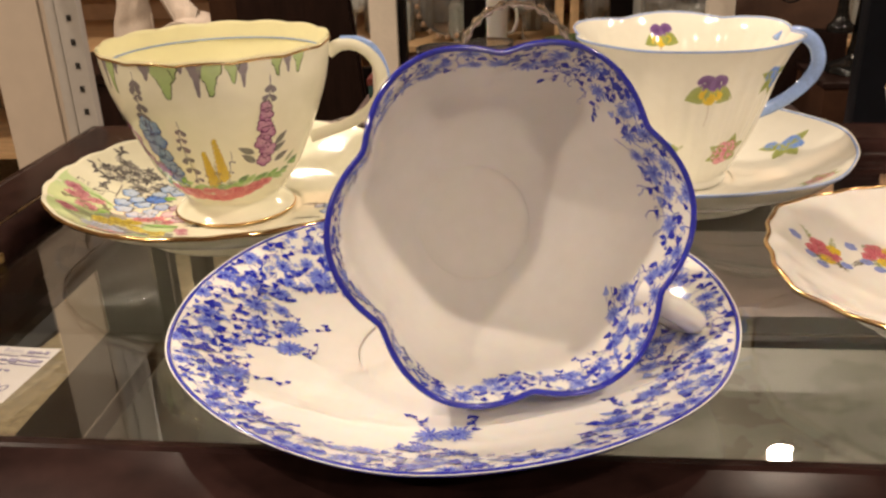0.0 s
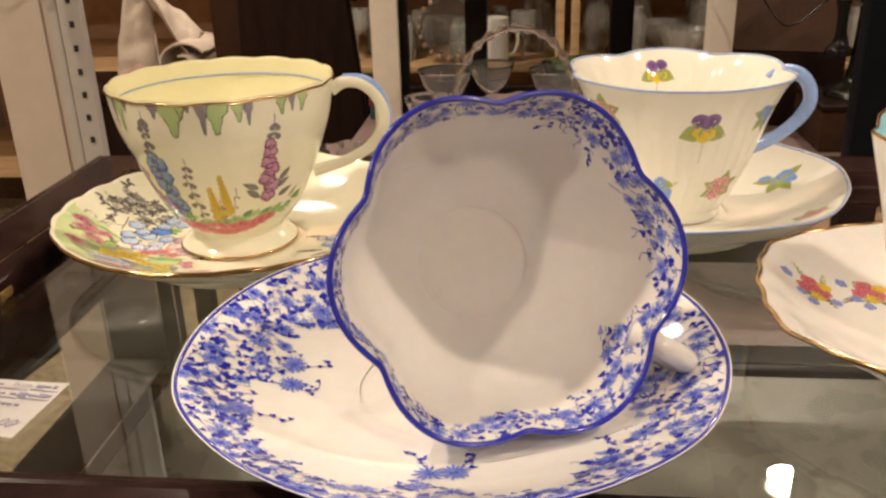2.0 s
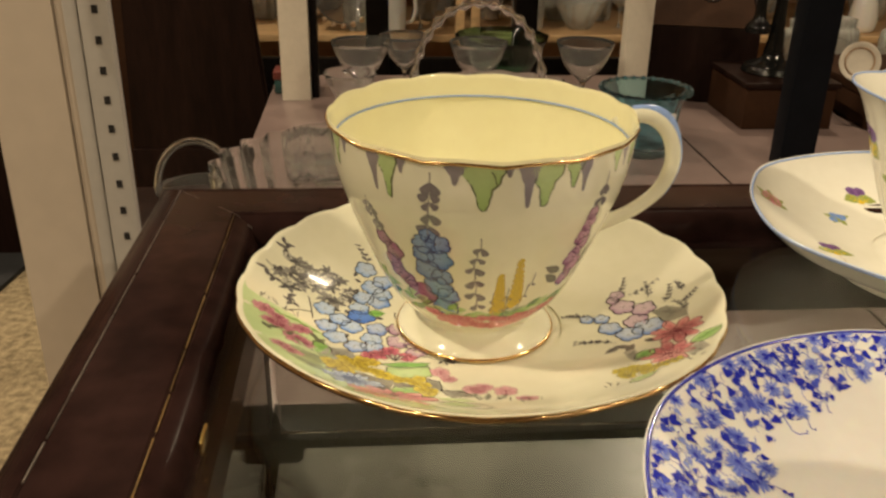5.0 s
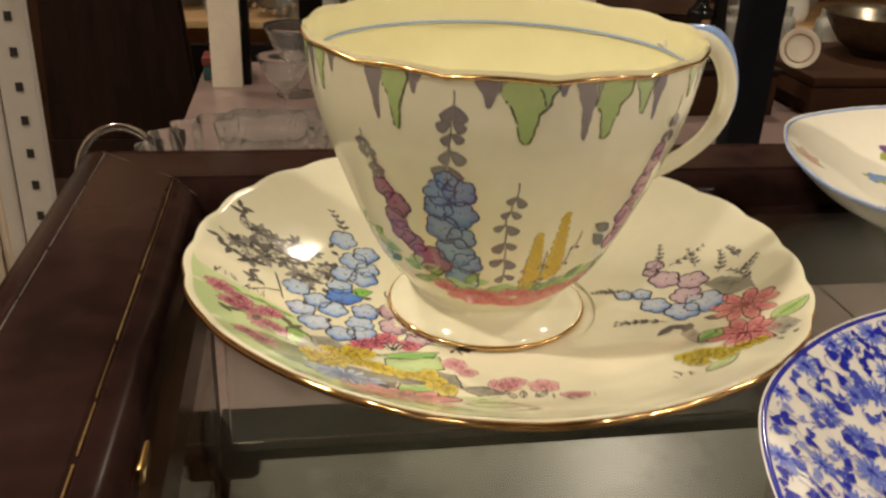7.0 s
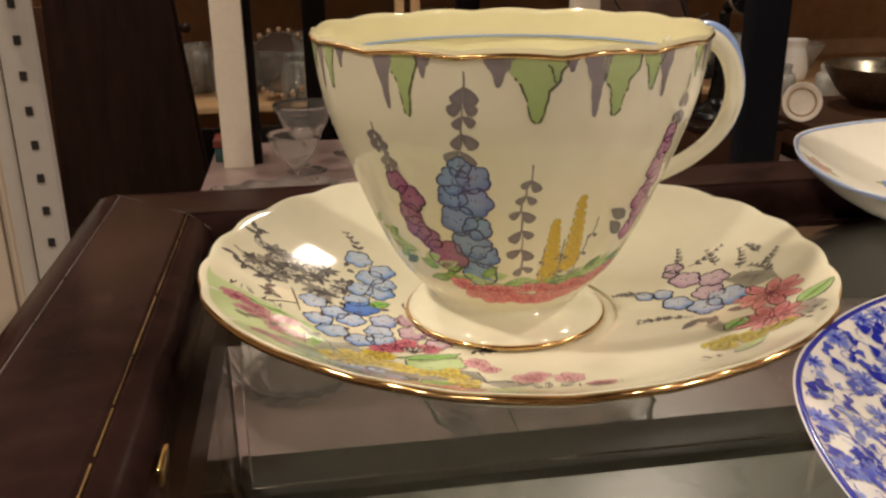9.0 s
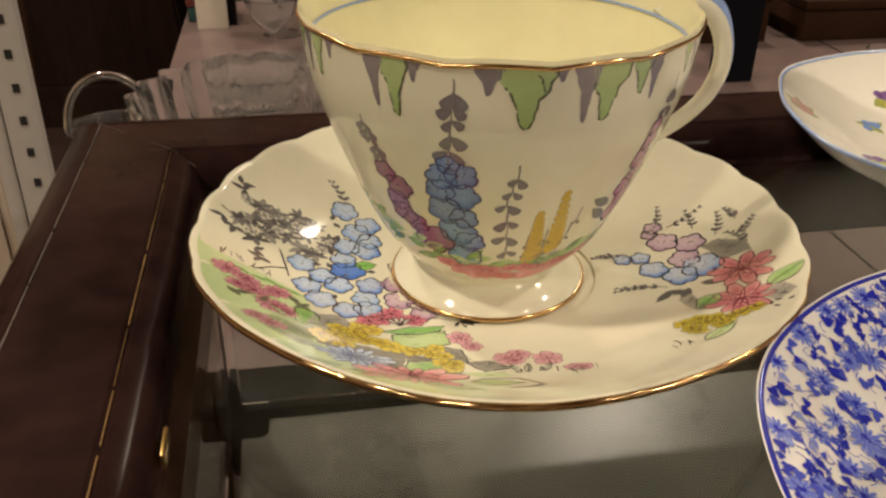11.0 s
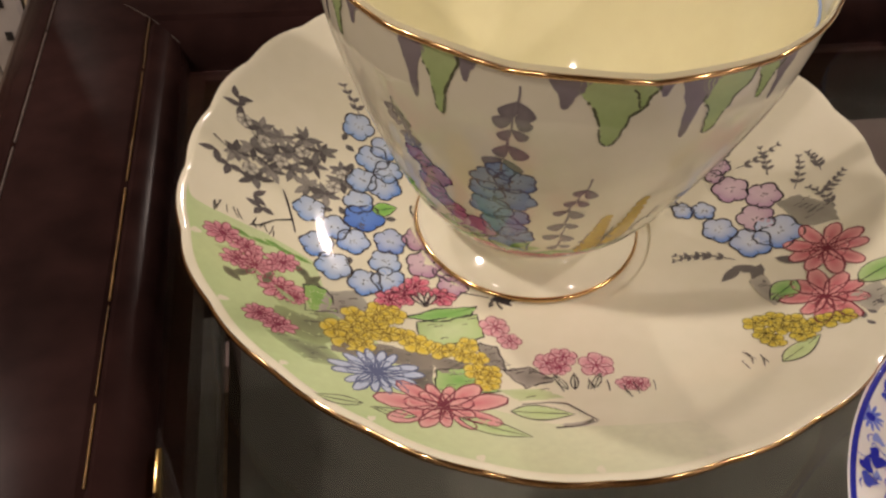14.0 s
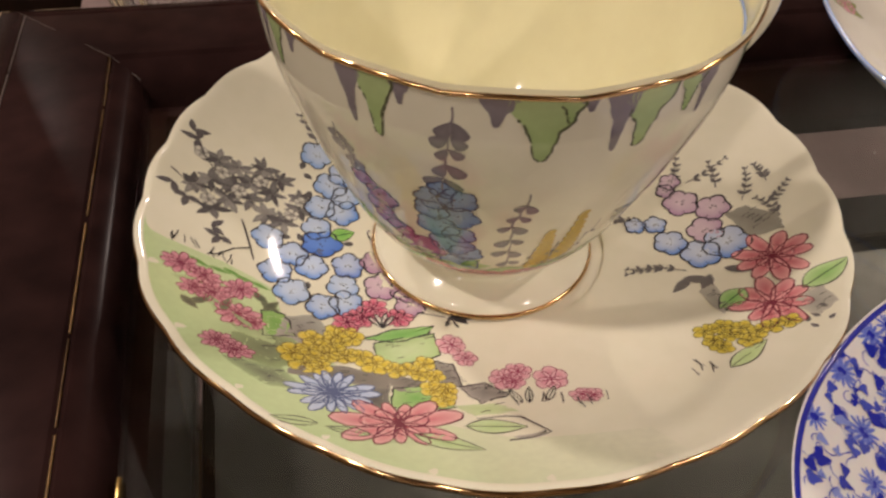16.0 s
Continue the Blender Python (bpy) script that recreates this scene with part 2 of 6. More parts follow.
def tube(name, path, radii, material, sides=12, flat=1.0, closed=False, step=0.003, up=(0, 0, 1)):
    """A tube along a smooth path; radii along it; flat: its width over its height."""
    p = np.array(path, float)
    if not closed and step:
        rr = np.interp(np.linspace(0, 1, 200), np.linspace(0, 1, len(radii)), radii)
        p = resample(np.c_[p], step) if p.shape[1] == 2 else _resample3(p, step)
        rad = np.interp(np.linspace(0, 1, len(p)), np.linspace(0, 1, 200), rr)
    else:
        rad = np.interp(np.linspace(0, 1, len(p)), np.linspace(0, 1, len(radii)), radii)
    n = len(p)
    tang = np.roll(p, -1, 0) - np.roll(p, 1, 0)
    if not closed:
        tang[0], tang[-1] = p[1] - p[0], p[-1] - p[-2]
    tang /= np.linalg.norm(tang, axis=1)[:, None]
    up = np.array(up, float)
    side = np.cross(tang, up)
    bad = np.linalg.norm(side, axis=1) < 1e-3
    side[bad] = np.cross(tang[bad], (0.31, 0.95, 0.05))
    side /= np.linalg.norm(side, axis=1)[:, None]
    nor = np.cross(side, tang)
    ang = np.linspace(0, 2 * math.pi, sides, endpoint=False)
    v = (p[:, None] + rad[:, None, None] * (flat * np.cos(ang)[None, :, None] * side[:, None] + np.sin(ang)[None, :, None] * nor[:, None])).reshape(-1, 3)
    f = []
    for i in range(n if closed else n - 1):
        j = (i + 1) % n
        for k in range(sides):
            l = (k + 1) % sides
            f.append((i * sides + k, i * sides + l, j * sides + l, j * sides + k))
    if not closed:
        f.append(tuple(range(sides - 1, -1, -1)))
        f.append(tuple((n - 1) * sides + k for k in range(sides)))
    return mesh_of(name, v.tolist(), f, material, 60)


def _resample3(p, step):
    out = []
    for i in range(len(p) - 1):
        a, b, c, d = p[max(i - 1, 0)], p[i], p[i + 1], p[min(i + 2, len(p) - 1)]
        n = max(2, int(np.linalg.norm(c - b) / step))
        for k in range(n):
            t = k / n
            out.append(0.5 * (2 * b + (c - a) * t + (2 * a - 5 * b + 4 * c - d) * t * t + (3 * b - a - 3 * c + d) * t ** 3))
    out.append(p[-1])
    return np.array(out)


# ---------------------------------------------------------------- the room
FLOOR = -0.80
CEIL = 1.65
X0, X1, Y0, Y1 = -2.6, 2.6, -2.4, 3.5


def structure(name, bm, material, label, category):
    return tagged(new(name, finish(bm, name, material)), label, category, kind="structure")


structure("floor", box((X0, Y0, FLOOR - 0.1), (X1, Y1, FLOOR)), CARPET, "speckled tan carpet floor of an antique shop", "floor")
structure("ceiling", box((X0, Y0, CEIL), (X1, Y1, CEIL + 0.1)), CEILING, "plain off-white shop ceiling with round lamps", "ceiling")
for nm, lo, hi in (("wall_north", (X0, Y1, FLOOR), (X1, Y1 + 0.1, CEIL)), ("wall_south", (X0, Y0 - 0.1, FLOOR), (X1, Y0, CEIL)),
                   ("wall_west", (X0 - 0.1, Y0, FLOOR), (X0, Y1, CEIL)), ("wall_east", (X1, Y0, FLOOR), (X1 + 0.1, Y1, CEIL))):
    structure(nm, box(lo, hi), PLASTER, "warm beige plaster wall of the shop", "wall")

lamp_rim = lathe("rim", [(0.062, 0.0), (0.075, 0.0), (0.078, -0.012), (0.070, -0.020), (0.062, -0.016), (0.062, 0.0)], PALE, 32, step=0.01)
lamp_disc = lathe("diffuser", [(0.0, -0.012), (0.03, -0.012), (0.0615, -0.010)], glow, 32, step=0.01)
for lx, ly in LAMPS:
    lt = thing("ceiling_lamp", (lx, ly, CEIL), "round recessed warm white ceiling lamp", "ceiling lamp", "ceiling lamps")
    put(new("rim", lamp_rim), lt)
    put(new("diffuser", lamp_disc), lt)["label"] = "glowing warm white diffuser"


# ---------------------------------------------------------------- the glass-topped display table
GX0, GX1, GY0, GY1 = -0.1950, 0.427, 0.170, 0.4020     # the glass
OX0, OX1, OY0, OY1 = -0.241, 0.473, 0.124, 0.448     # the outside of the rails
TOP = 0.008
LOW = -0.108                                          # the lower shelf's top
table = thing("display_table", ((OX0 + OX1) / 2, (OY0 + OY1) / 2, FLOOR), "dark mahogany display table with an inset glass top and lower shelf", "table")
TABLE_INV = table.matrix_world.inverted()


def tpart(name, me, label="", parent=None):
    ob = new(name, me)
    ob.parent = parent or table
    if parent is None:
        ob.matrix_parent_inverse = TABLE_INV
    if label:
        ob["label"] = label
    return ob


# cross-section of a rail, from its outer lower edge round to the inside: offset from the outside, height
RAIL = [(0.000, -0.042), (-0.0015, -0.012), (0.0, 0.001), (0.0035, 0.0058), (0.0080, 0.0079), (0.0106, 0.0083), (0.0113, 0.0077), (0.0120, 0.0084),
        (0.024, 0.0088), (0.0358, 0.0086), (0.0370, 0.0077), (0.0380, 0.0082), (0.0415, 0.0074), (0.0442, 0.0045), (0.0458, 0.0006), (0.0460, -0.006),
        (0.0500, -0.0062), (0.0500, -0.020), (0.038, -0.042)]


def rail(a, b, inward, name, width=0.043):
    """A mitred rail from a to b (outer corners); inward: the direction to the middle."""
    a, b, w = Vector((*a, 0)), Vector((*b, 0)), Vector((*inward, 0))
    along = (b - a).normalized()
    vs, n = [], len(RAIL)
    k = width / 0.043
    for end, sgn in ((a, 1), (b, -1)):
        for o, z in RAIL:
            vs.append(end + w * (o * k) + along * (sgn * (o * k - 0.0002)) + Vector((0, 0, z)))
    fs = [(i, (i + 1) % n, n + (i + 1) % n, n + i) for i in range(n)] + [tuple(range(n - 1, -1, -1)), tuple(range(n, 2 * n))]
    bm = bmesh.new()
    bv = [bm.verts.new(v) for v in vs]
    for f in fs:
        bm.faces.new([bv[i] for i in f])
    return tpart(name, finish(bm, name, MAHOGANY, 35))


rail((OX0, OY0), (OX0, OY1), (1, 0), "side_rail")
rail((OX1, OY1), (OX1, OY0), (-1, 0), "side_rail")
rail((OX0, OY1), (OX1, OY1), (0, -1), "back_rail")
rail((OX1, OY0), (OX0, OY0), (0, 1), "front_rail")
pane = tpart("glass_pane", finish(box((GX0 - 0.002, GY0 - 0.002, -0.0055), (GX1 + 0.002, GY1 + 0.002, 0.0), 0.0004, 1), "glass_pane", GLASS), "clear inset glass top")
pane.visible_shadow = False
for lo, hi in (((GX0 - 0.004, 0.172, LOW + 0.006), (GX0 - 0.001, 0.404, -0.020)), ((GX0 + 0.002, 0.4145, LOW + 0.006), (GX1 - 0.002, 0.4175, -0.020))):
    sg = tpart("side_glass", finish(box(lo, hi, 0.0005, 1), "side_glass", GLASS), "clear glass side pane")
    sg.visible_shadow = False
for lx, ly in ((OX0 + 0.006, OY1 - 0.036), (OX1 - 0.042, OY1 - 0.036), (OX0 + 0.006, OY0 + 0.006), (OX1 - 0.042, OY0 + 0.006)):
    tpart("leg", finish(box((lx, ly, FLOOR), (lx + 0.036, ly + 0.030, -0.042), 0.003), "leg", EBONY))
for lo, hi in (((OX0 + 0.042, 0.4145, LOW - 0.03), (OX1 - 0.042, 0.444, LOW + 0.003)), ((OX0 + 0.042, OY0 + 0.006, LOW - 0.03), (OX1 - 0.042, OY0 + 0.034, LOW + 0.003)),
               ((OX0 + 0.006, OY0 + 0.037, LOW - 0.03), (OX0 + 0.040, OY1 - 0.037, LOW + 0.003)), ((OX1 - 0.040, OY0 + 0.037, LOW - 0.03), (OX1 - 0.006, OY1 - 0.037, LOW + 0.003))):
    tpart("shelf_rail", finish(box(lo, hi, 0.002), "shelf_rail", EBONY))


def rounded_slab(x0, x1, y0, y1, z0, z1, r):
    bm = bmesh.new()
    bmesh.ops.create_cube(bm, size=1, matrix=Matrix.Translation(((x0 + x1) / 2, (y0 + y1) / 2, (z0 + z1) / 2)) @ Matrix.Diagonal((x1 - x0, y1 - y0, z1 - z0, 1)))
    up = [e for e in bm.edges if abs(e.verts[0].co.z - e.verts[1].co.z) > 1e-4]
    bmesh.ops.bevel(bm, geom=up, offset=r, segments=5, affect="EDGES")
    bmesh.ops.bevel(bm, geom=[e for e in bm.edges if abs(e.verts[0].co.z - z1) < 1e-5 and abs(e.verts[1].co.z - z1) < 1e-5], offset=0.0012, segments=2, affect="EDGES")
    return bm


tpart("shelf_panel", finish(rounded_slab(-0.193, 0.425, 0.165, 0.4135, LOW - 0.008, LOW, 0.010), "shelf_panel", GREYPANEL), "matt grey lower shelf panel")
# worn lines where the finish has rubbed off along the moulding, and dust in the outer groove
y = 0.150
while y < 0.405:
    ln = random.uniform(0.008, 0.034)
    w = random.uniform(0.00004, 0.00018) * (1.0 if 0.23 < y < 0.37 else 0.5)
    xx = OX0 + 0.0368 + random.uniform(-0.00015, 0.00015)
    tpart("worn_edge", finish(box((xx - w, y, 0.0078), (xx + w, y + ln, 0.00835), 0.0001, 1), "worn_edge", SCUFF), "bare wood showing through")
    y += ln + random.uniform(-0.001, 0.003)
y = 0.255
while y < 0.424:
    ln = random.uniform(0.010, 0.03)
    w = random.uniform(0.00012, 0.00030)
    tpart("worn_edge", finish(box((OX0 + 0.0113 - w, y, 0.0076), (OX0 + 0.0113 + w, min(y + ln, 0.437), 0.0083), 0.0001, 1), "worn_edge", DUSTY), "dust in the groove")
    y += ln + random.uniform(0.0, 0.002)
for k0, k1 in ((0.010, 0.021), (0.0215, 0.037), (0.0375, 0.0445)):
    a, b = Vector((OX0 + k0, OY1 - k0, 0.0086)), Vector((OX0 + k1, OY1 - k1, 0.0086 if k1 < 0.04 else 0.0055))
    tpart("mitre_line", tube("mitre_line", [a, (a + b) / 2, b], [0.00012], DUSTY, 6, step=0.004), "pale joint line at the corner")
# Small brass strip added to give a golden glint at the rail's inner edge.
clip = finish(box((-0.0005, -0.0042, -0.0030), (0.0005, 0.0042, 0.0006), 0.0003), "glass_clip", BRASS)
tpart("glass_clip", clip, "small brass strip added for a golden glint at the rail").matrix_basis = Matrix.Translation((GX0 + 0.0012, 0.277, 0.0034))


# ---------------------------------------------------------------- china
def saucer_lobe(n, deep, ripple=0, ripple_deep=0.0, turn=0.0, inner=0.02, outer=0.07, lift=0.0):
    """Gentle lobes that grow towards the rim."""
    def go(a, r, z):
        w = np.clip((r - inner) / (outer - inner), 0, 1.1) ** 1.6
        k = deep * (np.cos(n * (a - turn)) + 0.22 * np.cos(2 * n * (a - turn)))
        q = ripple_deep * np.cos(ripple * (a - turn))
        return r * (1 + w * (k + q)), z + lift * w * np.cos(n * (a - turn))
    return go


def rim_path(r, z, lobe, segs=240):
    th = np.linspace(0, 2 * math.pi, segs, endpoint=False)
    rr, zz = lobe(th, np.full(segs, r), np.full(segs, z)) if lobe else (np.full(segs, r), np.full(segs, z))
    return np.stack([rr * np.cos(th), rr * np.sin(th), zz], -1)


def saucer_profile(R, H, well=0.024):
    """Upper face from the middle to the rim, then the underside back to the middle."""
    k = R / 0.070
    up = [(0.0, 0.0042), (well * k, 0.0042), (well * k + 0.0012, 0.0048), (0.030 * k, 0.0053), (0.036 * k, 0.0061), (0.046 * k, 0.0083), (0.056 * k, 0.0126), (0.064 * k, 0.0172), (R - 0.0004, H)]
    down = [(R, H - 0.0006), (0.063 * k, 0.0142), (0.054 * k, 0.0090), (0.044 * k, 0.0046), (0.0405 * k, 0.0036), (0.0395 * k, 0.0), (0.0370 * k, 0.0),
            (0.0360 * k, 0.0022), (0.02 * k, 0.0020), (0.0, 0.0020)]
    return up + down, up


def saucer(name, at, R, H, material, lobe, rim_mat, label, rim_label, rim_r=0.0006, turn=0.0, out=-0.0002, drop=0.0002):
    s = thing(name, at, label, "saucer", turn=turn)
    prof, up = saucer_profile(R, H)
    put(new("dish", lathe("dish", prof, material, 216, lobe, 0.0008)), s)
    put(new("rim", tube("rim", rim_path(R + out, H - drop, lobe), [rim_r], rim_mat, 8, closed=True)), s)["label"] = rim_label
    return s, up


# the cream tea cup and its saucer
Y_AT = (-0.1180, 0.329, 0.0)


def y_lobe(a, r, z):
    """Six broad lobes, each edged with small scallops that meet in notches."""
    w = np.clip((r - 0.040) / 0.032, 0, 1.1) ** 2
    k = np.abs(np.cos(12 * (a - 0.3))) - 0.64
    return r * (1 + w * (0.006 * np.cos(6 * (a - 0.3)) + 0.0085 * k)), z + 0.0006 * w * k



y_saucer, y_up = saucer("saucer", Y_AT, 0.0718, 0.0208, BONE, y_lobe, GILT, "cream bone china saucer painted with a garden border", "worn gilt rim", 0.0009, out=0.0002, drop=0.0009)


def cup_lobe(n, deep, r_in, r_out, turn=0.0, power=2.0, z_lift=0.0, sharp=0.18):
    def go(a, r, z):
        w = np.clip((r - r_in) / (r_out - r_in), 0, 1.2) ** power
        k = deep * (np.cos(n * (a - turn)) - sharp * np.cos(2 * n * (a - turn)))
        return r * (1 + w * k), z + z_lift * w * np.cos(n * (a - turn))
    return go


CUP_Z = 0.0046
y_cup = thing("tea_cup", (-0.1194, 0.3292, CUP_Z), "cream footed tea cup painted with hollyhocks and ivy", "cup")


def y_cup_lobe(a, r, z):
    """A faintly crimped rim: wide shallow scallops that meet in small notches."""
    w = np.clip((r - 0.034) / 0.0093, 0, 1.1) ** 2.5
    k = np.abs(np.cos(7 * a)) - 0.64
    return r * (1 + 0.0075 * w * k), z + 0.0007 * w * k



Y_OUT = [(0.0205, 0.0), (0.0234, 0.0004), (0.0236, 0.0016), (0.0214, 0.0036), (0.0188, 0.0054), (0.0180, 0.0066), (0.0190, 0.0082), (0.0220, 0.0112), (0.0272, 0.0182), (0.0339, 0.0327),
         (0.0392, 0.0466), (0.0418, 0.0560), (0.0433, 0.0672)]
Y_IN = [(0.0427, 0.0674), (0.0408, 0.0560), (0.0381, 0.0466), (0.0326, 0.0332), (0.0250, 0.0210), (0.018, 0.0150), (0.009, 0.0128), (0.0, 0.0122)]
put(new("bowl", lathe("bowl", Y_OUT, BONE, 144, y_cup_lobe)), y_cup)
put(new("lining", lathe("lining", [Y_OUT[-1]] + Y_IN, YELLOW_IN, 144, y_cup_lobe)), y_cup)["label"] = "pale yellow glazed inside"
put(new("base", lathe("base", [(0.0205, 0.0), (0.019, 0.0012), (0.012, 0.004), (0.0, 0.005)], BONE, 64)), y_cup)
put(new("rim", tube("rim", rim_path(0.04325, 0.0667, y_cup_lobe), [0.00045], GILT, 8, closed=True)), y_cup)["label"] = "worn gilt rim"
put(new("foot_line", tube("foot_line", rim_path(0.0237, 0.0008, None), [0.0006], GILT, 8, closed=True)), y_cup)["label"] = "gilt foot line"
put(new("inner_line", tube("inner_line", rim_path(0.0413, 0.0612, None), [0.00032], SKY, 6, closed=True)), y_cup)["label"] = "thin blue line inside the rim"


def handle_path(cup, r0, z0, r1, z1, out, name, material, angle, thick, flat=1.5, edge=None, curve=None):
    """A looped handle in the plane of one radius, from (r0, z0) at the top to (r1, z1) below."""
    c, s = math.cos(angle), math.sin(angle)
    low = (r1 + 0.002, z1)
    bend = (r0 + out * 0.88, z0 - 0.019)
    rz = [(r0 - 0.0008, z0 - 0.001), (r0 + 0.004, z0 + 0.002), (r0 + out * 0.52, z0 + 0.0028), (r0 + out * 0.88, z0 - 0.0012), (r0 + out, z0 - 0.0095), bend,
          ((bend[0] + low[0]) / 2 + 0.0004, (bend[1] + low[1]) / 2 - 0.001), low, (r1 - 0.0012, z1 - 0.0015)]
    rz = curve or rz
    path = [(r * c, r * s, z) for r, z in rz]
    ob = put(new(name, tube(name, path, [thick * 1.1, thick, thick, thick * 1.05, thick * 1.1, thick, thick * 0.95, thick, thick * 1.1], material, 14, flat, step=0.0012,
                            up=(-s, c, 0))), cup)
    if edge:
        out_path = [((r + (thick * 0.80 if 1 < i < 7 else 0.0)) * c, (r + (thick * 0.80 if 1 < i < 7 else 0.0)) * s, z + (thick * 0.9 if 0 < i < 4 else 0)) for i, (r, z) in enumerate(rz)]
        put(new("handle_line", tube("handle_line", out_path[1:8], [thick * 0.55], edge, 8, 2.2, step=0.0012, up=(-s, c, 0))), ob)["label"] = "blue stripe down the handle"
    return ob


EAR = [(0.0420, 0.0606), (0.0470, 0.0634), (0.0535, 0.0628), (0.0592, 0.0584), (0.0624, 0.0512), (0.0618, 0.0440), (0.0575, 0.0376), (0.0495, 0.0326), (0.0400, 0.0296), (0.0325, 0.0276)]
handle_path(y_cup, 0.0428, 0.0600, 0.0318, 0.0280, 0.0200, "handle", BONE, radians(12), 0.0016, 1.5, SKY, EAR)

# the blue and white cup and its saucer
B_AT = (-0.0205, 0.2165, 0.0)
b_lobe = saucer_lobe(6, 0.006, turn=radians(25))
b_saucer, b_up = saucer("saucer", B_AT, 0.0757, 0.0200, WHITE, b_lobe, COBALT, "white lobed saucer printed with a blue flower border", "cobalt blue rim")
B_OUT = [(0.0140, 0.0), (0.0175, 0.0), (0.0180, 0.0016), (0.0172, 0.0032), (0.0205, 0.0065), (0.0285, 0.0150), (0.0362, 0.0260), (0.0405, 0.0370), (0.0425, 0.0455), (0.0440, 0.0515)]
B_IN = [(0.0434, 0.0520), (0.0415, 0.0462), (0.0393, 0.0375), (0.0350, 0.0262), (0.0272, 0.0155), (0.0190, 0.0085), (0.0165, 0.0066), (0.0155, 0.0060), (0.0, 0.0055)]


def b_cup_lobe(a, r, z):
    """Six rounded petals that meet in soft notches, fading out towards the foot."""
    w = np.clip((r - 0.020) / 0.024, 0, 1.2) ** 1.5
    k = np.sqrt(np.cos(3 * (a - radians(54.5))) ** 2 + 0.012)
    return r * (1 + w * (0.125 * k - 0.083)), z



b_cup = thing("tea_cup", (0, 0, 0), "white fluted cup with blue flowers lying on its side", "cup")
b_norm = Vector((0.29, -0.890, 0.350)).normalized()
B_MOUTH = Vector((-0.0026, 0.1965, 0.0508))
side = Vector((0, 0, 1)).cross(b_norm).normalized()
upv = b_norm.cross(side)
b_cup.matrix_world = Matrix.Translation(B_MOUTH - b_norm * 0.0515) @ Matrix((side, upv, b_norm)).transposed().to_4x4() @ pose(0, 0, 0, 0, 0, 5)
put(new("bowl", lathe("bowl", [(0.0, 0.0015), (0.0130, 0.0015)] + B_OUT + B_IN, WHITE, 192, b_cup_lobe, 0.001)), b_cup)
put(new("rim", tube("rim", rim_path(0.0438, 0.0519, b_cup_lobe, 300), [0.0008], COBALT, 8, closed=True)), b_cup)["label"] = "cobalt blue rim"
handle_path(b_cup, 0.0405, 0.0440, 0.0345, 0.0190, 0.0172, "handle", WHITE, radians(-38), 0.0034, 1.2)

# the white cup with sprigs and its saucer
W_AT = (0.0600, 0.3670, 0.0008)
w_lobe = saucer_lobe(6, 0.014, turn=0.2)
w_saucer, w_up = saucer("saucer", W_AT, 0.0730, 0.0215, IVORY, w_lobe, SKY, "white fluted saucer with flower sprigs and a blue rim", "powder blue rim")
w_cup = thing("tea_cup", (0.0618, 0.3675, CUP_Z + 0.0008), "white fluted tea cup with pansy and rose sprigs and blue handle", "cup")
w_cup.scale = (0.965, 0.965, 0.965)
W_OUT = [(0.0185, 0.0), (0.0215, 0.0), (0.0220, 0.0015), (0.0215, 0.0035), (0.0245, 0.0080), (0.0300, 0.0200), (0.0350, 0.0340), (0.0392, 0.0480), (0.0434, 0.0580), (0.0468, 0.0630)]
W_IN = [(0.0462, 0.0632), (0.0422, 0.0575), (0.0380, 0.0480), (0.0338, 0.0345), (0.0285, 0.0205), (0.022, 0.0105), (0.0, 0.0080)]


def w_six(a, r, z):
    """Six rounded petals that meet in notches, the rim dipping a little at each."""
    w = np.clip((r - 0.018) / 0.0288, 0, 1.2) ** 1.6
    k = np.sqrt(np.cos(3 * (a - radians(30))) ** 2 + 0.015)
    return r * (1 + w * (0.105 * k - 0.075)), z + 0.0014 * w * (k - 0.64)



def w_cup_lobe(a, r, z):
    """Six lobes with shallow flutes that fade out below the rim."""
    r2, z2 = w_six(a, r, z)
    return r2 * (1 + 0.007 * np.sin(36 * a) * np.clip((0.0445 - r) / 0.008, 0, 1) * np.clip((r - 0.022) / 0.008, 0, 1)), z2


put(new("bowl", lathe("bowl", [(0.0, 0.002), (0.0175, 0.002)] + W_OUT + W_IN, IVORY, 288, w_cup_lobe)), w_cup)
put(new("rim", tube("rim", rim_path(0.0466, 0.0632, w_cup_lobe, 300), [0.0005], SKY, 8, closed=True)), w_cup)["label"] = "powder blue rim"
LOOP = [(0.0425, 0.0560), (0.0485, 0.0592), (0.0555, 0.0582), (0.0610, 0.0535), (0.0632, 0.0462), (0.0600, 0.0392), (0.0525, 0.0326), (0.0425, 0.0276), (0.0315, 0.0250)]
handle_path(w_cup, 0.0452, 0.0570, 0.0320, 0.0270, 0.0165, "handle", SKY, radians(15), 0.0021, 1.5, None, LOOP)

# the gilt-edged cup and its saucer
R_AT = (0.138, 0.251, 0.0)
r_lobe = saucer_lobe(6, 0.025, 24, 0.008, 0.35)
r_saucer, r_up = saucer("saucer", R_AT, 0.0655, 0.0190, WHITE, r_lobe, GILT, "white scalloped saucer with small flower sprays and gilt rim", "worn gilt rim", 0.0008)
r_cup = thing("tea_cup", (R_AT[0] + 0.002, R_AT[1] + 0.001, CUP_Z), "white tea cup with turquoise lining and gilt rim", "cup")
R_OUT = [(0.0180, 0.0), (0.0210, 0.0), (0.0215, 0.0020), (0.0225, 0.0060), (0.0265, 0.0150), (0.0310, 0.0300), (0.0345, 0.0450), (0.0380, 0.0580), (0.0395, 0.0640)]
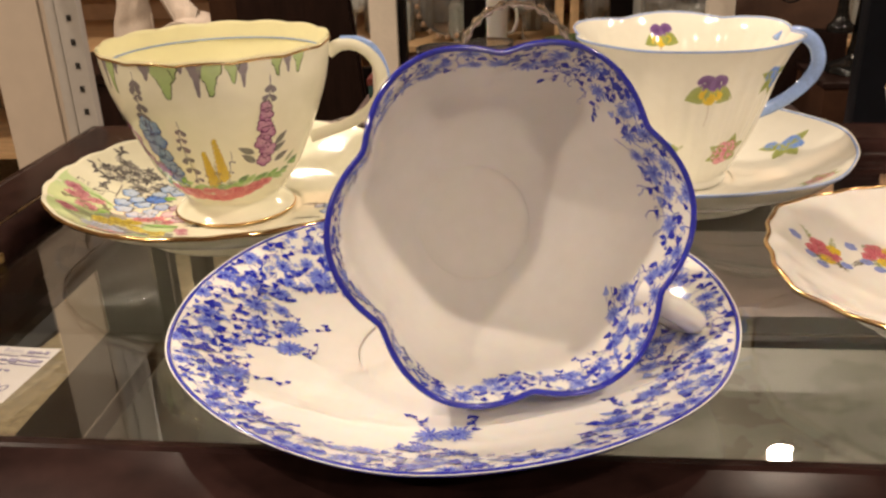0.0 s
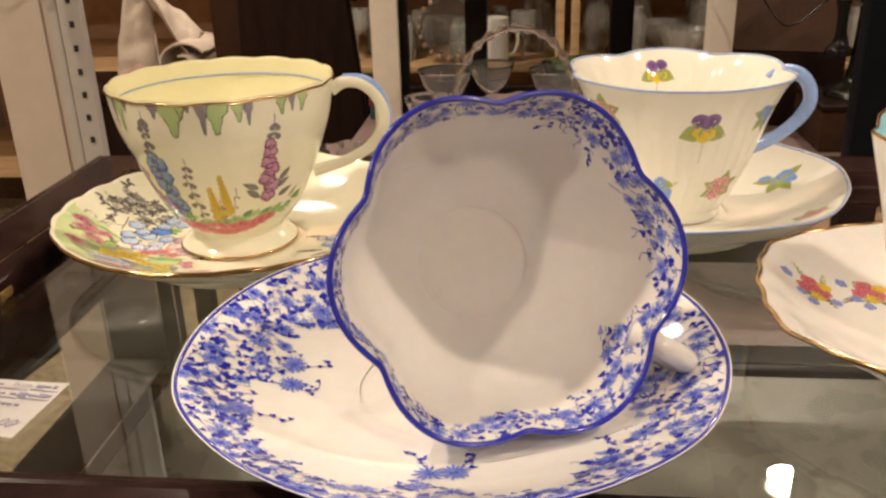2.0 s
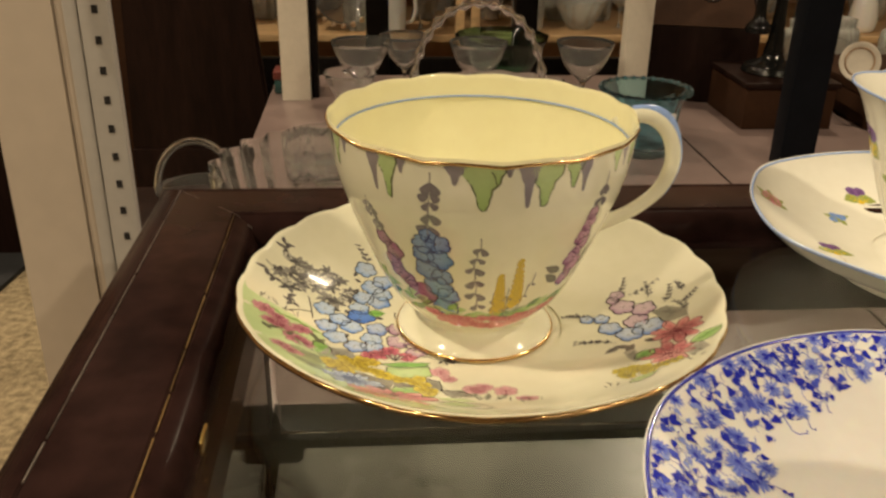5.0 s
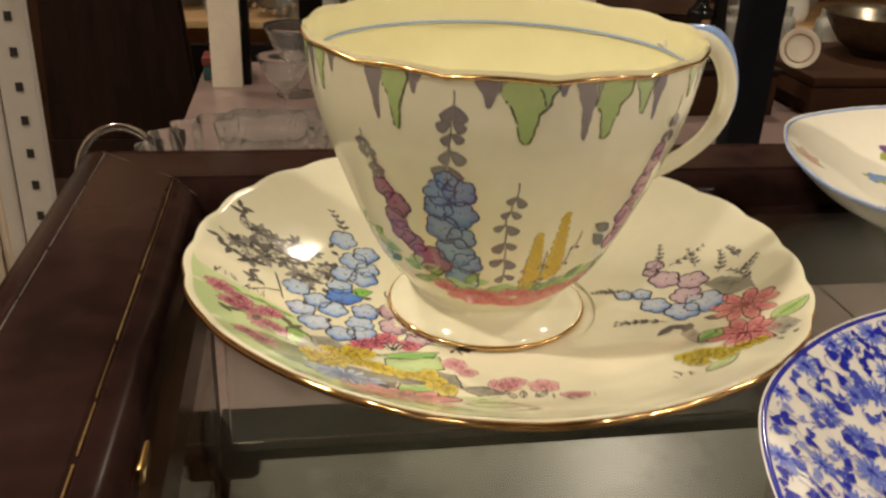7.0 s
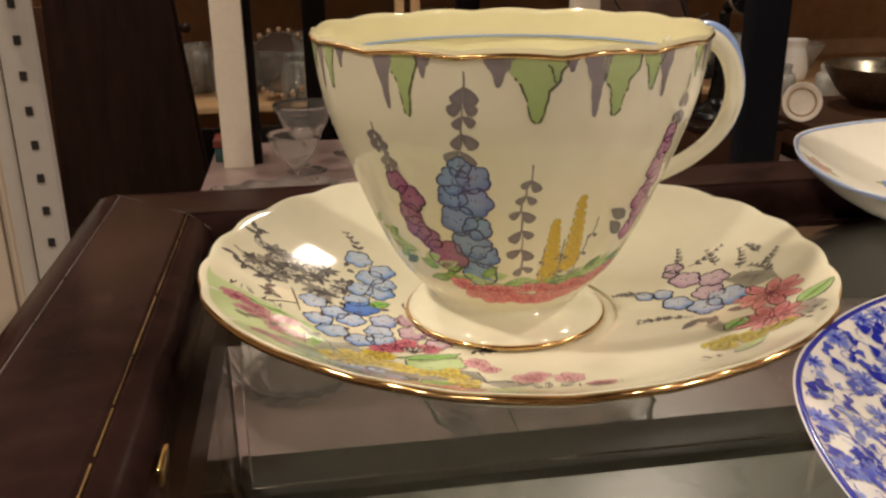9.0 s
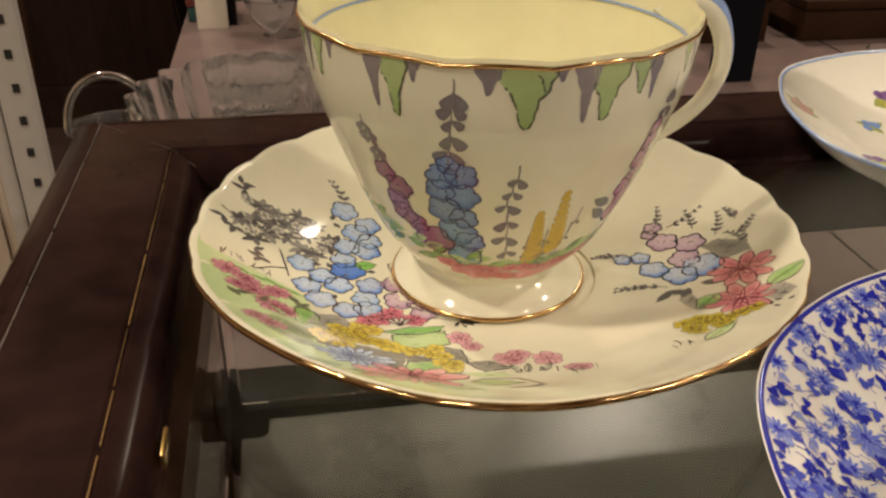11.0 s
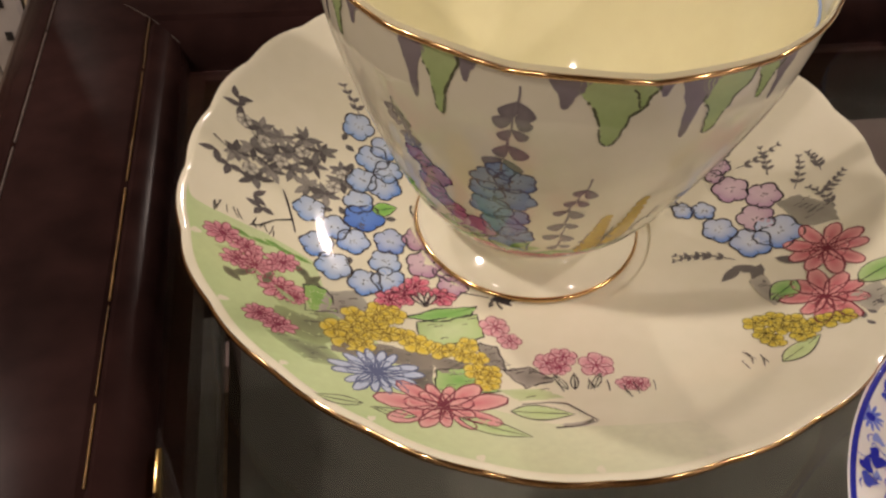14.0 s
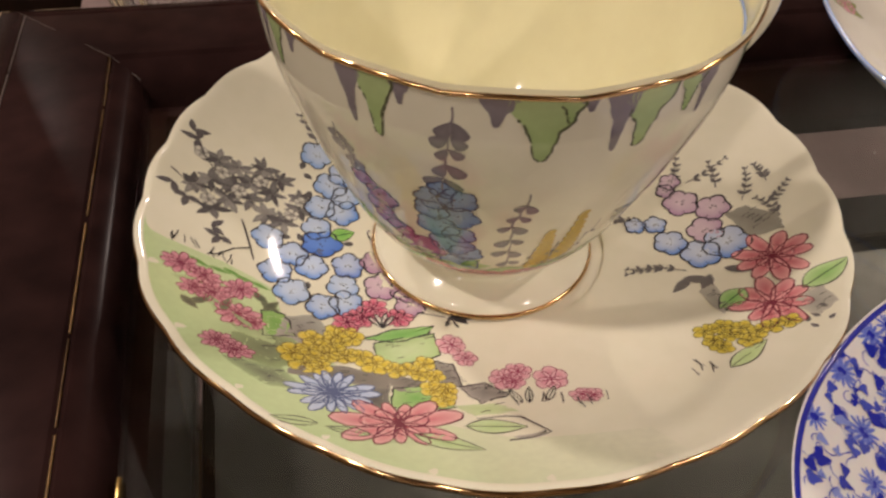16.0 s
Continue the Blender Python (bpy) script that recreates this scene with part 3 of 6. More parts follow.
R_IN = [(0.0389, 0.0642), (0.0368, 0.0560), (0.0330, 0.0440), (0.0295, 0.0300), (0.0250, 0.0160), (0.018, 0.0090), (0.0, 0.0070)]
r_cup_lobe = cup_lobe(6, 0.035, 0.018, 0.0395, 0.1, 1.2, 0.001, 0.16)
put(new("bowl", lathe("bowl", [(0.0, 0.002), (0.0170, 0.002)] + R_OUT, WHITE, 144, r_cup_lobe)), r_cup)
put(new("lining", lathe("lining", [R_OUT[-1]] + R_IN, TEAL, 144, r_cup_lobe)), r_cup)["label"] = "turquoise inside"
put(new("rim", tube("rim", rim_path(0.0392, 0.0643, r_cup_lobe), [0.0006], GILT, 8, closed=True)), r_cup)["label"] = "worn gilt rim"
handle_path(r_cup, 0.0390, 0.0580, 0.0270, 0.0260, 0.016, "handle", GILT, radians(-10), 0.0022, 1.4)


# ---------------------------------------------------------------- printed flowers
class Surface:
    """A turned face on which prints lie. flat: places are x, y on a dish; else they are an angle and a length along the profile."""

    def __init__(self, profile, lobe, flat, side):
        self.p = resample(profile, 0.0005)
        self.s = np.r_[0, np.cumsum(np.linalg.norm(np.diff(self.p, axis=0), axis=1))]
        self.lobe, self.flat, self.side = lobe, flat, side

    def s_at(self, z):
        k = np.argsort(self.p[:, 1])
        return float(np.interp(z, self.p[k, 1], self.s[k]))

    def r_at(self, s):
        return float(np.interp(s, self.s, self.p[:, 0]))

    def xyz(self, a, b):
        if self.flat:
            th, want = np.arctan2(b, a), np.hypot(a, b)
            r = want.copy()
            for _ in range(4):
                got, _z = self.lobe(th, r, np.zeros_like(r))
                r = r * want / np.maximum(got, 1e-6)
            r = np.minimum(r, self.p[-1, 0])
            z = np.interp(r, self.p[:, 0], self.p[:, 1])
        else:
            th = a
            r, z = np.interp(b, self.s, self.p[:, 0]), np.interp(b, self.s, self.p[:, 1])
        if self.lobe:
            r, z = self.lobe(th, r, z)
        return np.stack([r * np.cos(th), r * np.sin(th), z], -1)

    def lifted(self, a, b, off):
        e = 2e-4
        p = self.xyz(a, b)
        da = self.xyz(a + (e if self.flat else e / 0.03), b) - p
        db = self.xyz(a, b + e) - p
        n = np.cross(da, db) * self.side
        n /= np.maximum(np.linalg.norm(n, axis=1), 1e-12)[:, None]
        return p + n * off[:, None]


GREY, DARK = (0.19, 0.175, 0.17), (0.045, 0.040, 0.045)
PLUM, ROSE, YEL = (0.20, 0.06, 0.17), (0.50, 0.13, 0.19), (0.74, 0.56, 0.07)
LIME, LEAF, PALEGREEN = (0.34, 0.52, 0.16), (0.12, 0.30, 0.07), (0.50, 0.62, 0.34)
COB, MIDB, SOFTB = (0.022, 0.030, 0.40), (0.070, 0.095, 0.52), (0.26, 0.32, 0.70)


class Print:
    def __init__(self, surface, seed):
        self.f, self.rng = surface, random.Random(seed)
        self.a, self.b, self.o, self.c, self.faces, self.n = [], [], [], [], [], 0
        self.layer = 0

    def spot(self, anchor, uv, col, lift=0.0):
        """Places points, given in metres round the anchor, and returns their indices."""
        u, v = np.array(uv, float).T
        if self.f.flat:
            a, b = anchor[0] + u, anchor[1] + v
        else:
            a, b = anchor[0] + self.f.side * u / max(self.f.r_at(anchor[1]), 0.01), anchor[1] + v
        k = self.n
        self.a.append(a), self.b.append(b)
        self.o.append(np.full(len(a), 6.0e-5 + self.layer * 8.0e-8 + lift))
        self.c.extend(col)
        self.n += len(a)
        return k

    def blob(self, anchor, pts, inner, outer=None):
        outer = outer or inner
        pts = np.array(pts, float)
        m = len(pts)
        mid = pts.mean(0)
        half = mid + (pts - mid) * 0.55
        mixc = tuple((i + o) / 2 for i, o in zip(inner, outer))
        self.layer += 1
        k = self.spot(anchor, np.r_[[mid], half, pts], [inner] + [mixc] * m + [outer] * m)
        for i in range(m):
            j = (i + 1) % m
            self.faces.append((k, k + 1 + i, k + 1 + j))
            self.faces.append((k + 1 + i, k + 1 + m + i, k + 1 + m + j, k + 1 + j))

    def stroke(self, anchor, pts, w, col):
        p = np.array(pts, float)
        t = np.gradient(p, axis=0)
        t /= np.maximum(np.linalg.norm(t, axis=1), 1e-9)[:, None]
        nrm = np.stack([-t[:, 1], t[:, 0]], -1)
        ww = w * (0.6 + 0.8 * np.array([self.rng.random() for _ in p]))[:, None]
        m = len(p)
        k = self.spot(anchor, np.r_[p + nrm * ww / 2, p - nrm * ww / 2], [col] * (2 * m), 1.6e-5)
        for i in range(m - 1):
            self.faces.append((k + i, k + i + 1, k + m + i + 1, k + m + i))

    def petal(self, anchor, at, ang, ln, wd, inner, outer, line=None, tip=0.75, lw=0.00030):
        """An oval petal from `at` outwards."""
        t = np.linspace(0, 2 * math.pi, 12, endpoint=False)
        x = ln * 0.5 * (1 - np.cos(t))
        y = wd * 0.5 * np.sin(t) * (0.55 + 0.45 * np.power(np.maximum(x / ln, 0), tip))
        y = y * np.array([1 + self.rng.uniform(-0.12, 0.12) for _ in t])
        c, s = math.cos(ang), math.sin(ang)
        pts = np.stack([at[0] + x * c - y * s, at[1] + x * s + y * c], -1)
        self.blob(anchor, pts, inner, outer)
        if line:
            self.stroke(anchor, np.r_[pts, pts[:1]], lw, line)

    def flower(self, anchor, r, n, inner, outer, line=DARK, eye=None, squash=1.0, wide=0.8, turn=None, at=(0, 0)):
        lw = min(0.00030, 0.00010 + r * 0.028)
        turn = self.rng.uniform(0, 6.28) if turn is None else turn
        for i in range(n):
            a = turn + i * 2 * math.pi / n + self.rng.uniform(-0.12, 0.12)
            ln = r * self.rng.uniform(0.88, 1.1) * math.hypot(math.cos(a), squash * math.sin(a))
            self.petal(anchor, at, a, ln, min(ln, r) * wide * 2 * math.sin(math.pi / max(n, 4)) * 1.25, inner, outer, line, 0.75, lw)
        if eye:
            t = np.linspace(0, 2 * math.pi, 7, endpoint=False)
            self.blob(anchor, np.stack([at[0] + r * 0.17 * np.cos(t), at[1] + r * 0.17 * np.sin(t)], -1), eye)
        if line:
            for _ in range(4):
                q, d = self.rng.uniform(0, 6.28), r * self.rng.uniform(0.12, 0.32)
                x, y = at[0] + d * math.cos(q), at[1] + d * math.sin(q)
                self.stroke(anchor, [(x, y), (x + 0.00025, y + 0.0002)], 0.00024, line)

    def broken(self, anchor, pts, w, col, keep=0.82):
        """A pen line with gaps."""
        pts = [tuple(q) for q in pts]
        run = [pts[0]]
        for q in pts[1:]:
            run.append(q)
            if self.rng.random() > keep:
                if len(run) > 1:
                    self.stroke(anchor, run, w, col)
                run = [q] if self.rng.random() < 0.5 else []
        if len(run) > 1:
            self.stroke(anchor, run, w, col)

    def round_bloom(self, anchor, r, inner, outer, line=DARK, squash=0.8):
        """One open bell with a frilled edge, a pale middle and pen marks."""
        m = 36
        t = np.linspace(0, 2 * math.pi, m, endpoint=False)
        ph = self.rng.uniform(0, 6.28)
        k = r * (0.92 + 0.22 * np.abs(np.cos(2.5 * t + ph)) + np.array([self.rng.uniform(-0.045, 0.045) for _ in t]))
        pts = np.stack([k * np.cos(t), squash * k * np.sin(t)], -1)
        self.blob(anchor, pts, inner, outer)
        for i in range(5):
            a = (math.pi * (i + 0.5) - ph) / 2.5 + self.rng.uniform(-0.1, 0.1)
            self.stroke(anchor, [(r * q * math.cos(a), r * q * squash * math.sin(a)) for q in (0.95, 0.75, 0.5)], 0.00022, outer)
        self.broken(anchor, np.r_[pts, pts[:1]], 0.00038, line, 0.92)
        for i in range(m):
            if self.rng.random() < 0.22:
                x, y = pts[i]
                self.stroke(anchor, [(x, y), (x * 1.10, y * 1.10)], 0.0003, line)
        for _ in range(5):
            q, d = self.rng.uniform(0, 6.28), r * self.rng.uniform(0.05, 0.32)
            x, y = d * math.cos(q), d * math.sin(q) * squash
            self.stroke(anchor, [(x, y), (x + 0.00045, y + 0.00015)], 0.00034, line)

    def bell(self, anchor, r, pale, deep, line, shade=-1.5, squash=1.0):
        """An open five-lobed bell, washed pale to deep across, with a pen outline and dots."""
        m = 40
        t = np.linspace(0, 2 * math.pi, m, endpoint=False)
        ph = self.rng.uniform(0, 6.28)
        k = r * (0.86 + 0.20 * np.abs(np.cos(2.5 * t + ph)) + np.array([self.rng.uniform(-0.03, 0.03) for _ in t]))
        pts = np.stack([k * np.cos(t), squash * k * np.sin(t)], -1)
        tone = (0.5 + 0.5 * np.cos(t - shade)) ** 1.4

        def mixed(q):
            return [tuple(p + (d - p) * min(1.0, float(w)) for p, d in zip(pale, deep)) for w in q]

        self.layer += 1
        k0 = self.spot(anchor, np.r_[[(0.0, 0.0)], pts * 0.5, pts * 0.8, pts], [pale] + mixed(0.12 + 0.25 * tone) + mixed(0.18 + 0.62 * tone) + mixed(0.30 + 0.75 * tone))
        for i in range(m):
            j = (i + 1) % m
            self.faces.append((k0, k0 + 1 + i, k0 + 1 + j))
            for ring in (0, 1):
                a = k0 + 1 + ring * m
                self.faces.append((a + i, a + m + i, a + m + j, a + j))
        self.broken(anchor, np.r_[pts, pts[:1]], 0.00036, line, 0.94)
        for i in range(5):
            a = (math.pi * (i + 0.5) - ph) / 2.5
            q = self.rng.uniform(0.55, 0.75)
            self.stroke(anchor, [(r * f * math.cos(a), r * f * squash * math.sin(a)) for f in (0.90, 0.5 * (0.9 + q), q)], 0.0002, line)
        for _ in range(self.rng.randint(4, 6)):
            x, y = self.rng.uniform(-0.26, 0.26) * r, self.rng.uniform(-0.2, 0.26) * r
            self.stroke(anchor, [(x, y), (x + 0.00025, y + 0.0001)], 0.00026, line)

    def ivy(self, anchor, ang, size, col, at=(0, 0)):
        """A small pointed leaf with two side lobes."""
        c, s = math.cos(ang), math.sin(ang)
        half = [(0.0, 0.0), (-0.06, 0.24), (0.08, 0.44), (0.30, 0.44), (0.44, 0.30), (0.74, 0.20)]
        out = half + [(1.05, 0.0)] + [(x, -y) for x, y in half[:0:-1]]
        j = [size * self.rng.uniform(0.85, 1.15) for _ in out]
        pts = [(at[0] + k * (x * c - y * s), at[1] + k * (x * s + y * c)) for (x, y), k in zip(out, j)]
        self.blob(anchor, pts, col)

    def daisy(self, anchor, r, petal, tip, eye, squash=1.0):
        """An open daisy of narrow petals with gaps between them and a solid middle."""
        n = self.rng.randint(12, 15)
        turn = self.rng.uniform(0, 6.28)
        for i in range(n):
            a = turn + i * 2 * math.pi / n + self.rng.uniform(-0.08, 0.08)
            ln = r * self.rng.uniform(0.82, 1.1) * math.hypot(math.cos(a), squash * math.sin(a))
            self.petal(anchor, (0, 0), a, ln, r * 0.25, petal, tip, None, 0.6)
        t = np.linspace(0, 2 * math.pi, 9, endpoint=False)
        k = r * 0.28 * np.array([self.rng.uniform(0.75, 1.2) for _ in t])
        self.blob(anchor, np.stack([k * np.cos(t), k * np.sin(t)], -1), eye)

    def tendril(self, anchor, ang, ln, w, col, leaf=0.0):
        """A thin wandering stem with a few alternate leaves and a curled end."""
        pts, a, x, y = [], ang, 0.0, 0.0
        n = 16
        for i in range(n):
            pts.append((x, y))
            a += self.rng.uniform(-0.55, 0.55) if i < n - 4 else 0.7
            step = ln / n * (1 if i < n - 4 else 0.6)
            x, y = x + step * math.cos(a), y + step * math.sin(a)
            if leaf and i % 3 == 1 and self.rng.random() < 0.85:
                self.ivy(anchor, a + self.rng.choice((-1, 1)) * self.rng.uniform(0.5, 1.3), leaf * self.rng.uniform(0.6, 1.1), col, (x, y))
        self.stroke(anchor, pts, w, col)

    def leaf(self, anchor, ang, ln, wd, inner, outer=None, line=None, vein=True, at=(0, 0)):
        t = np.linspace(0, 1, 8)
        w = wd * 0.5 * np.sin(math.pi * t ** 0.8)
        c, s = math.cos(ang), math.sin(ang)
        top = [(at[0] + ln * x * c - y * s, at[1] + ln * x * s + y * c) for x, y in zip(t, w)]
        low = [(at[0] + ln * x * c + y * s, at[1] + ln * x * s - y * c) for x, y in zip(t, w)]
        pts = top + low[-2:0:-1]
        self.blob(anchor, pts, inner, outer)
        if line:
            self.stroke(anchor, pts + pts[:1], 0.00022, line)
            if vein:
                self.stroke(anchor, [(at[0] + ln * x * c, at[1] + ln * x * s) for x in (0.05, 0.3, 0.6, 0.9)], 0.0002, line)

    def drip_leaf(self, anchor, ang, ln, wd, inner, outer, line):
        """A drooping ivy leaf: a broad lobed top that narrows in steps to a blunt drop."""
        rows, cols = 26, 13
        t = np.linspace(0, 1, rows)
        c, s = math.cos(ang), math.sin(ang)
        lean = self.rng.uniform(-0.08, 0.08) * ln
        sides = []
        for sgn in (1, -1):
            cut = self.rng.uniform(0.28, 0.46)
            w = np.interp(t, [0, 0.14, cut, cut + 0.12, 0.72, 0.90, 0.97, 1.0], [1.0, 0.92, 0.70, 0.44, 0.30, 0.22, 0.15, 0.04])
            w = wd * 0.5 * (w + 0.07 * np.sin(t * 21 + self.rng.uniform(0, 6)) * (1 - t) + 0.03 * np.array([self.rng.uniform(-1, 1) for _ in t]))
            w = np.maximum(w, 0.015 * wd)
            sides.append([(ln * x * c - sgn * q * s + lean * x * x * -s, ln * x * s + sgn * q * c + lean * x * x * c) for x, q in zip(t, w)])
        a0, a1 = np.array(sides[0]), np.array(sides[1])
        grid = np.concatenate([a0 + (a1 - a0) * q / (cols - 1) for q in range(cols)])
        self.layer += 1
        k = self.spot(anchor, grid, [tuple(a + (b - a) * i / (rows - 1) for a, b in zip(inner, outer)) for _ in range(cols) for i in range(rows)])
        for q in range(cols - 1):
            for i in range(rows - 1):
                self.faces.append((k + q * rows + i, k + q * rows + i + 1, k + (q + 1) * rows + i + 1, k + (q + 1) * rows + i))
        if line:
            self.broken(anchor, sides[0], 0.00042, line, 0.82)
            self.broken(anchor, sides[1][8:], 0.00036, line, 0.75)

    def sprig(self, anchor, ang, ln, n, size, col, bend=0.4):
        """A stem with paired leaves."""
        pts, a, x, y = [], ang, 0.0, 0.0
        for i in range(n + 1):
            pts.append((x, y))
            a += bend / n * self.rng.uniform(0.3, 1.7)
            x, y = x + ln / n * math.cos(a), y + ln / n * math.sin(a)
        self.stroke(anchor, pts, 0.00022, col)
        for i, p in enumerate(pts[1:], 1):
            k = size * (1.15 - 0.6 * i / n)
            for sgn in (-1, 1):
                self.leaf(anchor, ang + sgn * self.rng.uniform(0.5, 1.1), k, k * 0.5, col, at=p)

    def curl(self, anchor, ang, ln, w, col):
        pts, a, x, y = [], ang, 0.0, 0.0
        turn = self.rng.uniform(-1, 1) * 1.1
        for i in range(7):
            pts.append((x, y))
            a += turn * self.rng.uniform(0.2, 0.9)
            x, y = x + ln / 6 * math.cos(a), y + ln / 6 * math.sin(a)
        self.stroke(anchor, pts, w, col)

    def wash(self, ring_a, ring_b, ca, cb, n=40, fade=None):
        """A tinted band between two lines of places."""
        ring_a, ring_b = np.array(ring_a), np.array(ring_b)
        t = np.linspace(0, 1, n)
        ax = np.stack([np.interp(t, np.linspace(0, 1, len(ring_a)), ring_a[:, i]) for i in (0, 1)], -1)
        bx = np.stack([np.interp(t, np.linspace(0, 1, len(ring_b)), ring_b[:, i]) for i in (0, 1)], -1)
        rows = 24
        g = [ax + (bx - ax) * k / (rows - 1) for k in range(rows)]
        cols = []
        for k in range(rows):
            tint = [p + (q - p) * k / (rows - 1) for p, q in zip(ca, cb)]
            for i in range(n):
                w = min(1.0, max(0.0, i / n * 2.2 - 1.2)) if fade else 0.0
                cols.append(tuple(c + (f - c) * w for c, f in zip(tint, fade or tint)))
        self.layer += 1
        k0 = self.spot((0, 0), np.concatenate(g), cols)
        for r in range(rows - 1):
            for i in range(n - 1):
                self.faces.append((k0 + r * n + i, k0 + r * n + i + 1, k0 + (r + 1) * n + i + 1, k0 + (r + 1) * n + i))

    def done(self, name, parent, label, kind=""):
        p = self.f.lifted(np.concatenate(self.a), np.concatenate(self.b), np.concatenate(self.o))
        me = bpy.data.meshes.new(name)
        me.from_pydata(p.tolist(), [], self.faces)
        att = me.color_attributes.new("enamel", "FLOAT_COLOR", "POINT")
        att.data.foreach_set("color", np.c_[np.array(self.c), np.ones(len(self.c))].astype(np.float32).ravel())
        me.materials.append(PRINT)
        bm = bmesh.new()
        bm.from_mesh(me)
        bmesh.ops.recalc_face_normals(bm, faces=bm.faces)
        bm.to_mesh(me)
        bm.free()
        me.shade_smooth()
        ob = put(new(name, me), parent)
        return tagged(ob, label, kind=kind)


MM = 0.001


def spots(text):
    """Places in millimetres, written x,y x,y."""
    return [tuple(float(c) * MM for c in p.split(",")) for p in text.split()]


# garden border on the cream saucer
INKY = (0.050, 0.046, 0.050)
GLAZE = (0.80, 0.785, 0.61)
g = Print(Surface(y_up, y_lobe, True, 1), 5)


def at_rim(a):
    r = float(y_lobe(a, np.array(0.0708), np.array(0.0))[0])
    return (r * math.cos(a), r * math.sin(a))


outer = [at_rim(a) for a in np.radians(np.linspace(179, 283, 420))]
inner_line = spots("-70.6,-2.4 -67,-3.7 -62,-4.9 -57,-6.2 -51.7,-9 -47.5,-12 -46,-20.5 -43.9,-26.8 -38,-33 -32.7,-38.2 -27,-44 -19,-52 -10,-56.5 -2,-58 6,-59 14,-60")
g.wash(outer, inner_line, (0.56, 0.70, 0.36), (0.60, 0.71, 0.40), 300, GLAZE)


def ink_grass(text, n, size):
    """Short upright pen strokes in little bunches."""
    for x, y in spots(text):
        for _ in range(n):
            a = g.rng.uniform(1.0, 2.2)
            ln = size * g.rng.uniform(0.6, 1.2) * MM
            g.stroke((x + g.rng.uniform(-1.6, 1.6) * MM, y + g.rng.uniform(-0.6, 0.6) * MM), [(0, 0), (0.5 * ln * math.cos(a), 0.55 * ln), (ln * math.cos(a) * 0.7, ln)], 0.2 * MM, INKY)


def patch(text, inner, outer_col, line=None, hatch=0):
    """A flat tinted stone or leaf mass with slightly wandering edges and pen hatching."""
    c = spots(text)
    pts = []
    for (x0, y0), (x1, y1) in zip(c, c[1:] + c[:1]):
        for i in range(6):
            j = 0.28 * MM
            pts.append((x0 + (x1 - x0) * i / 6 + g.rng.uniform(-j, j), y0 + (y1 - y0) * i / 6 + g.rng.uniform(-j, j)))
    g.blob((0, 0), pts, inner, outer_col)
    if line:
        g.broken((0, 0), pts + pts[:1], 0.30 * MM, line, 0.9)
    mid = np.mean(np.array(c), 0)
    for _ in range(hatch):
        p = np.array(c[g.rng.randrange(len(c))])
        q = mid + (p - mid) * g.rng.uniform(0.1, 0.8)
        g.stroke(tuple(q), [(0, 0), (0.8 * MM, 0.25 * MM), (1.7 * MM, 0.3 * MM)], 0.16 * MM, (0.10, 0.095, 0.09))


# banks of green, stones and shade below the flowers
patch("-66,-14 -60,-19 -54,-27 -47,-30 -50,-22 -58,-12", (0.33, 0.40, 0.22), (0.50, 0.62, 0.32), None, 10)
patch("-50,-19 -45.5,-19.5 -44,-26 -50,-27", (0.20, 0.42, 0.10), (0.34, 0.56, 0.18), INKY)
patch("-46,-20 -40,-19 -37,-24 -43,-28 -48,-27", (0.30, 0.29, 0.26), (0.42, 0.42, 0.36), None, 16)
patch("-55,-27 -45,-26 -41,-31 -48,-37 -57,-33", (0.24, 0.27, 0.16), (0.36, 0.44, 0.22), None, 12)
patch("-57,-35 -47,-36 -42,-43 -50,-42", (0.19, 0.21, 0.14), (0.40, 0.50, 0.26), None, 8)
patch("-29.4,-27.6 -17,-25.5 -16.5,-32 -28.3,-34.7", (0.56, 0.68, 0.38), (0.46, 0.62, 0.28), INKY, 6)
patch("-31.5,-26 -25,-24 -16.5,-23.4 -18.5,-26 -25,-27.6", (0.22, 0.50, 0.12), (0.34, 0.60, 0.20), INKY)
patch("-45,-34.5 -36,-34 -27,-36.5 -28,-41 -38,-38.5 -46,-38", (0.19, 0.175, 0.15), (0.28, 0.26, 0.22), None, 18)
patch("-29,-36 -22,-38 -17.5,-42 -27,-41.5", (0.22, 0.20, 0.17), (0.32, 0.30, 0.25), None, 12)
patch("-27.5,-40.4 -21.5,-40 -17,-47 -28.5,-46.5", (0.22, 0.46, 0.12), (0.44, 0.62, 0.26), INKY, 5)
patch("-33,-40 -28,-40.5 -29,-47.5 -34,-46", (0.13, 0.12, 0.11), (0.24, 0.23, 0.20), None, 8)
patch("-18.5,-33.5 -15,-35 -14.5,-41 -17.8,-41", (0.24, 0.23, 0.20), (0.36, 0.35, 0.30), INKY, 8)
patch("-15,-41 -10,-40.6 -6.2,-44.5 -12,-46.2", (0.25, 0.24, 0.21), (0.38, 0.36, 0.31), INKY, 12)
patch("-17,-46.5 -9,-46.5 -6,-49.5 -14,-49.5", (0.50, 0.62, 0.30), (0.60, 0.68, 0.40), None, 4)
g.broken((0, 0), spots("-14,-50.6 -9,-50.4 -6,-51 -2.2,-56.4 -6,-57.4 -10,-57.6"), 0.34 * MM, INKY, 0.97)
patch("-9,-56.8 -3,-55.8 -2.6,-57.0 -8,-57.8", (0.42, 0.40, 0.34), (0.52, 0.50, 0.42))

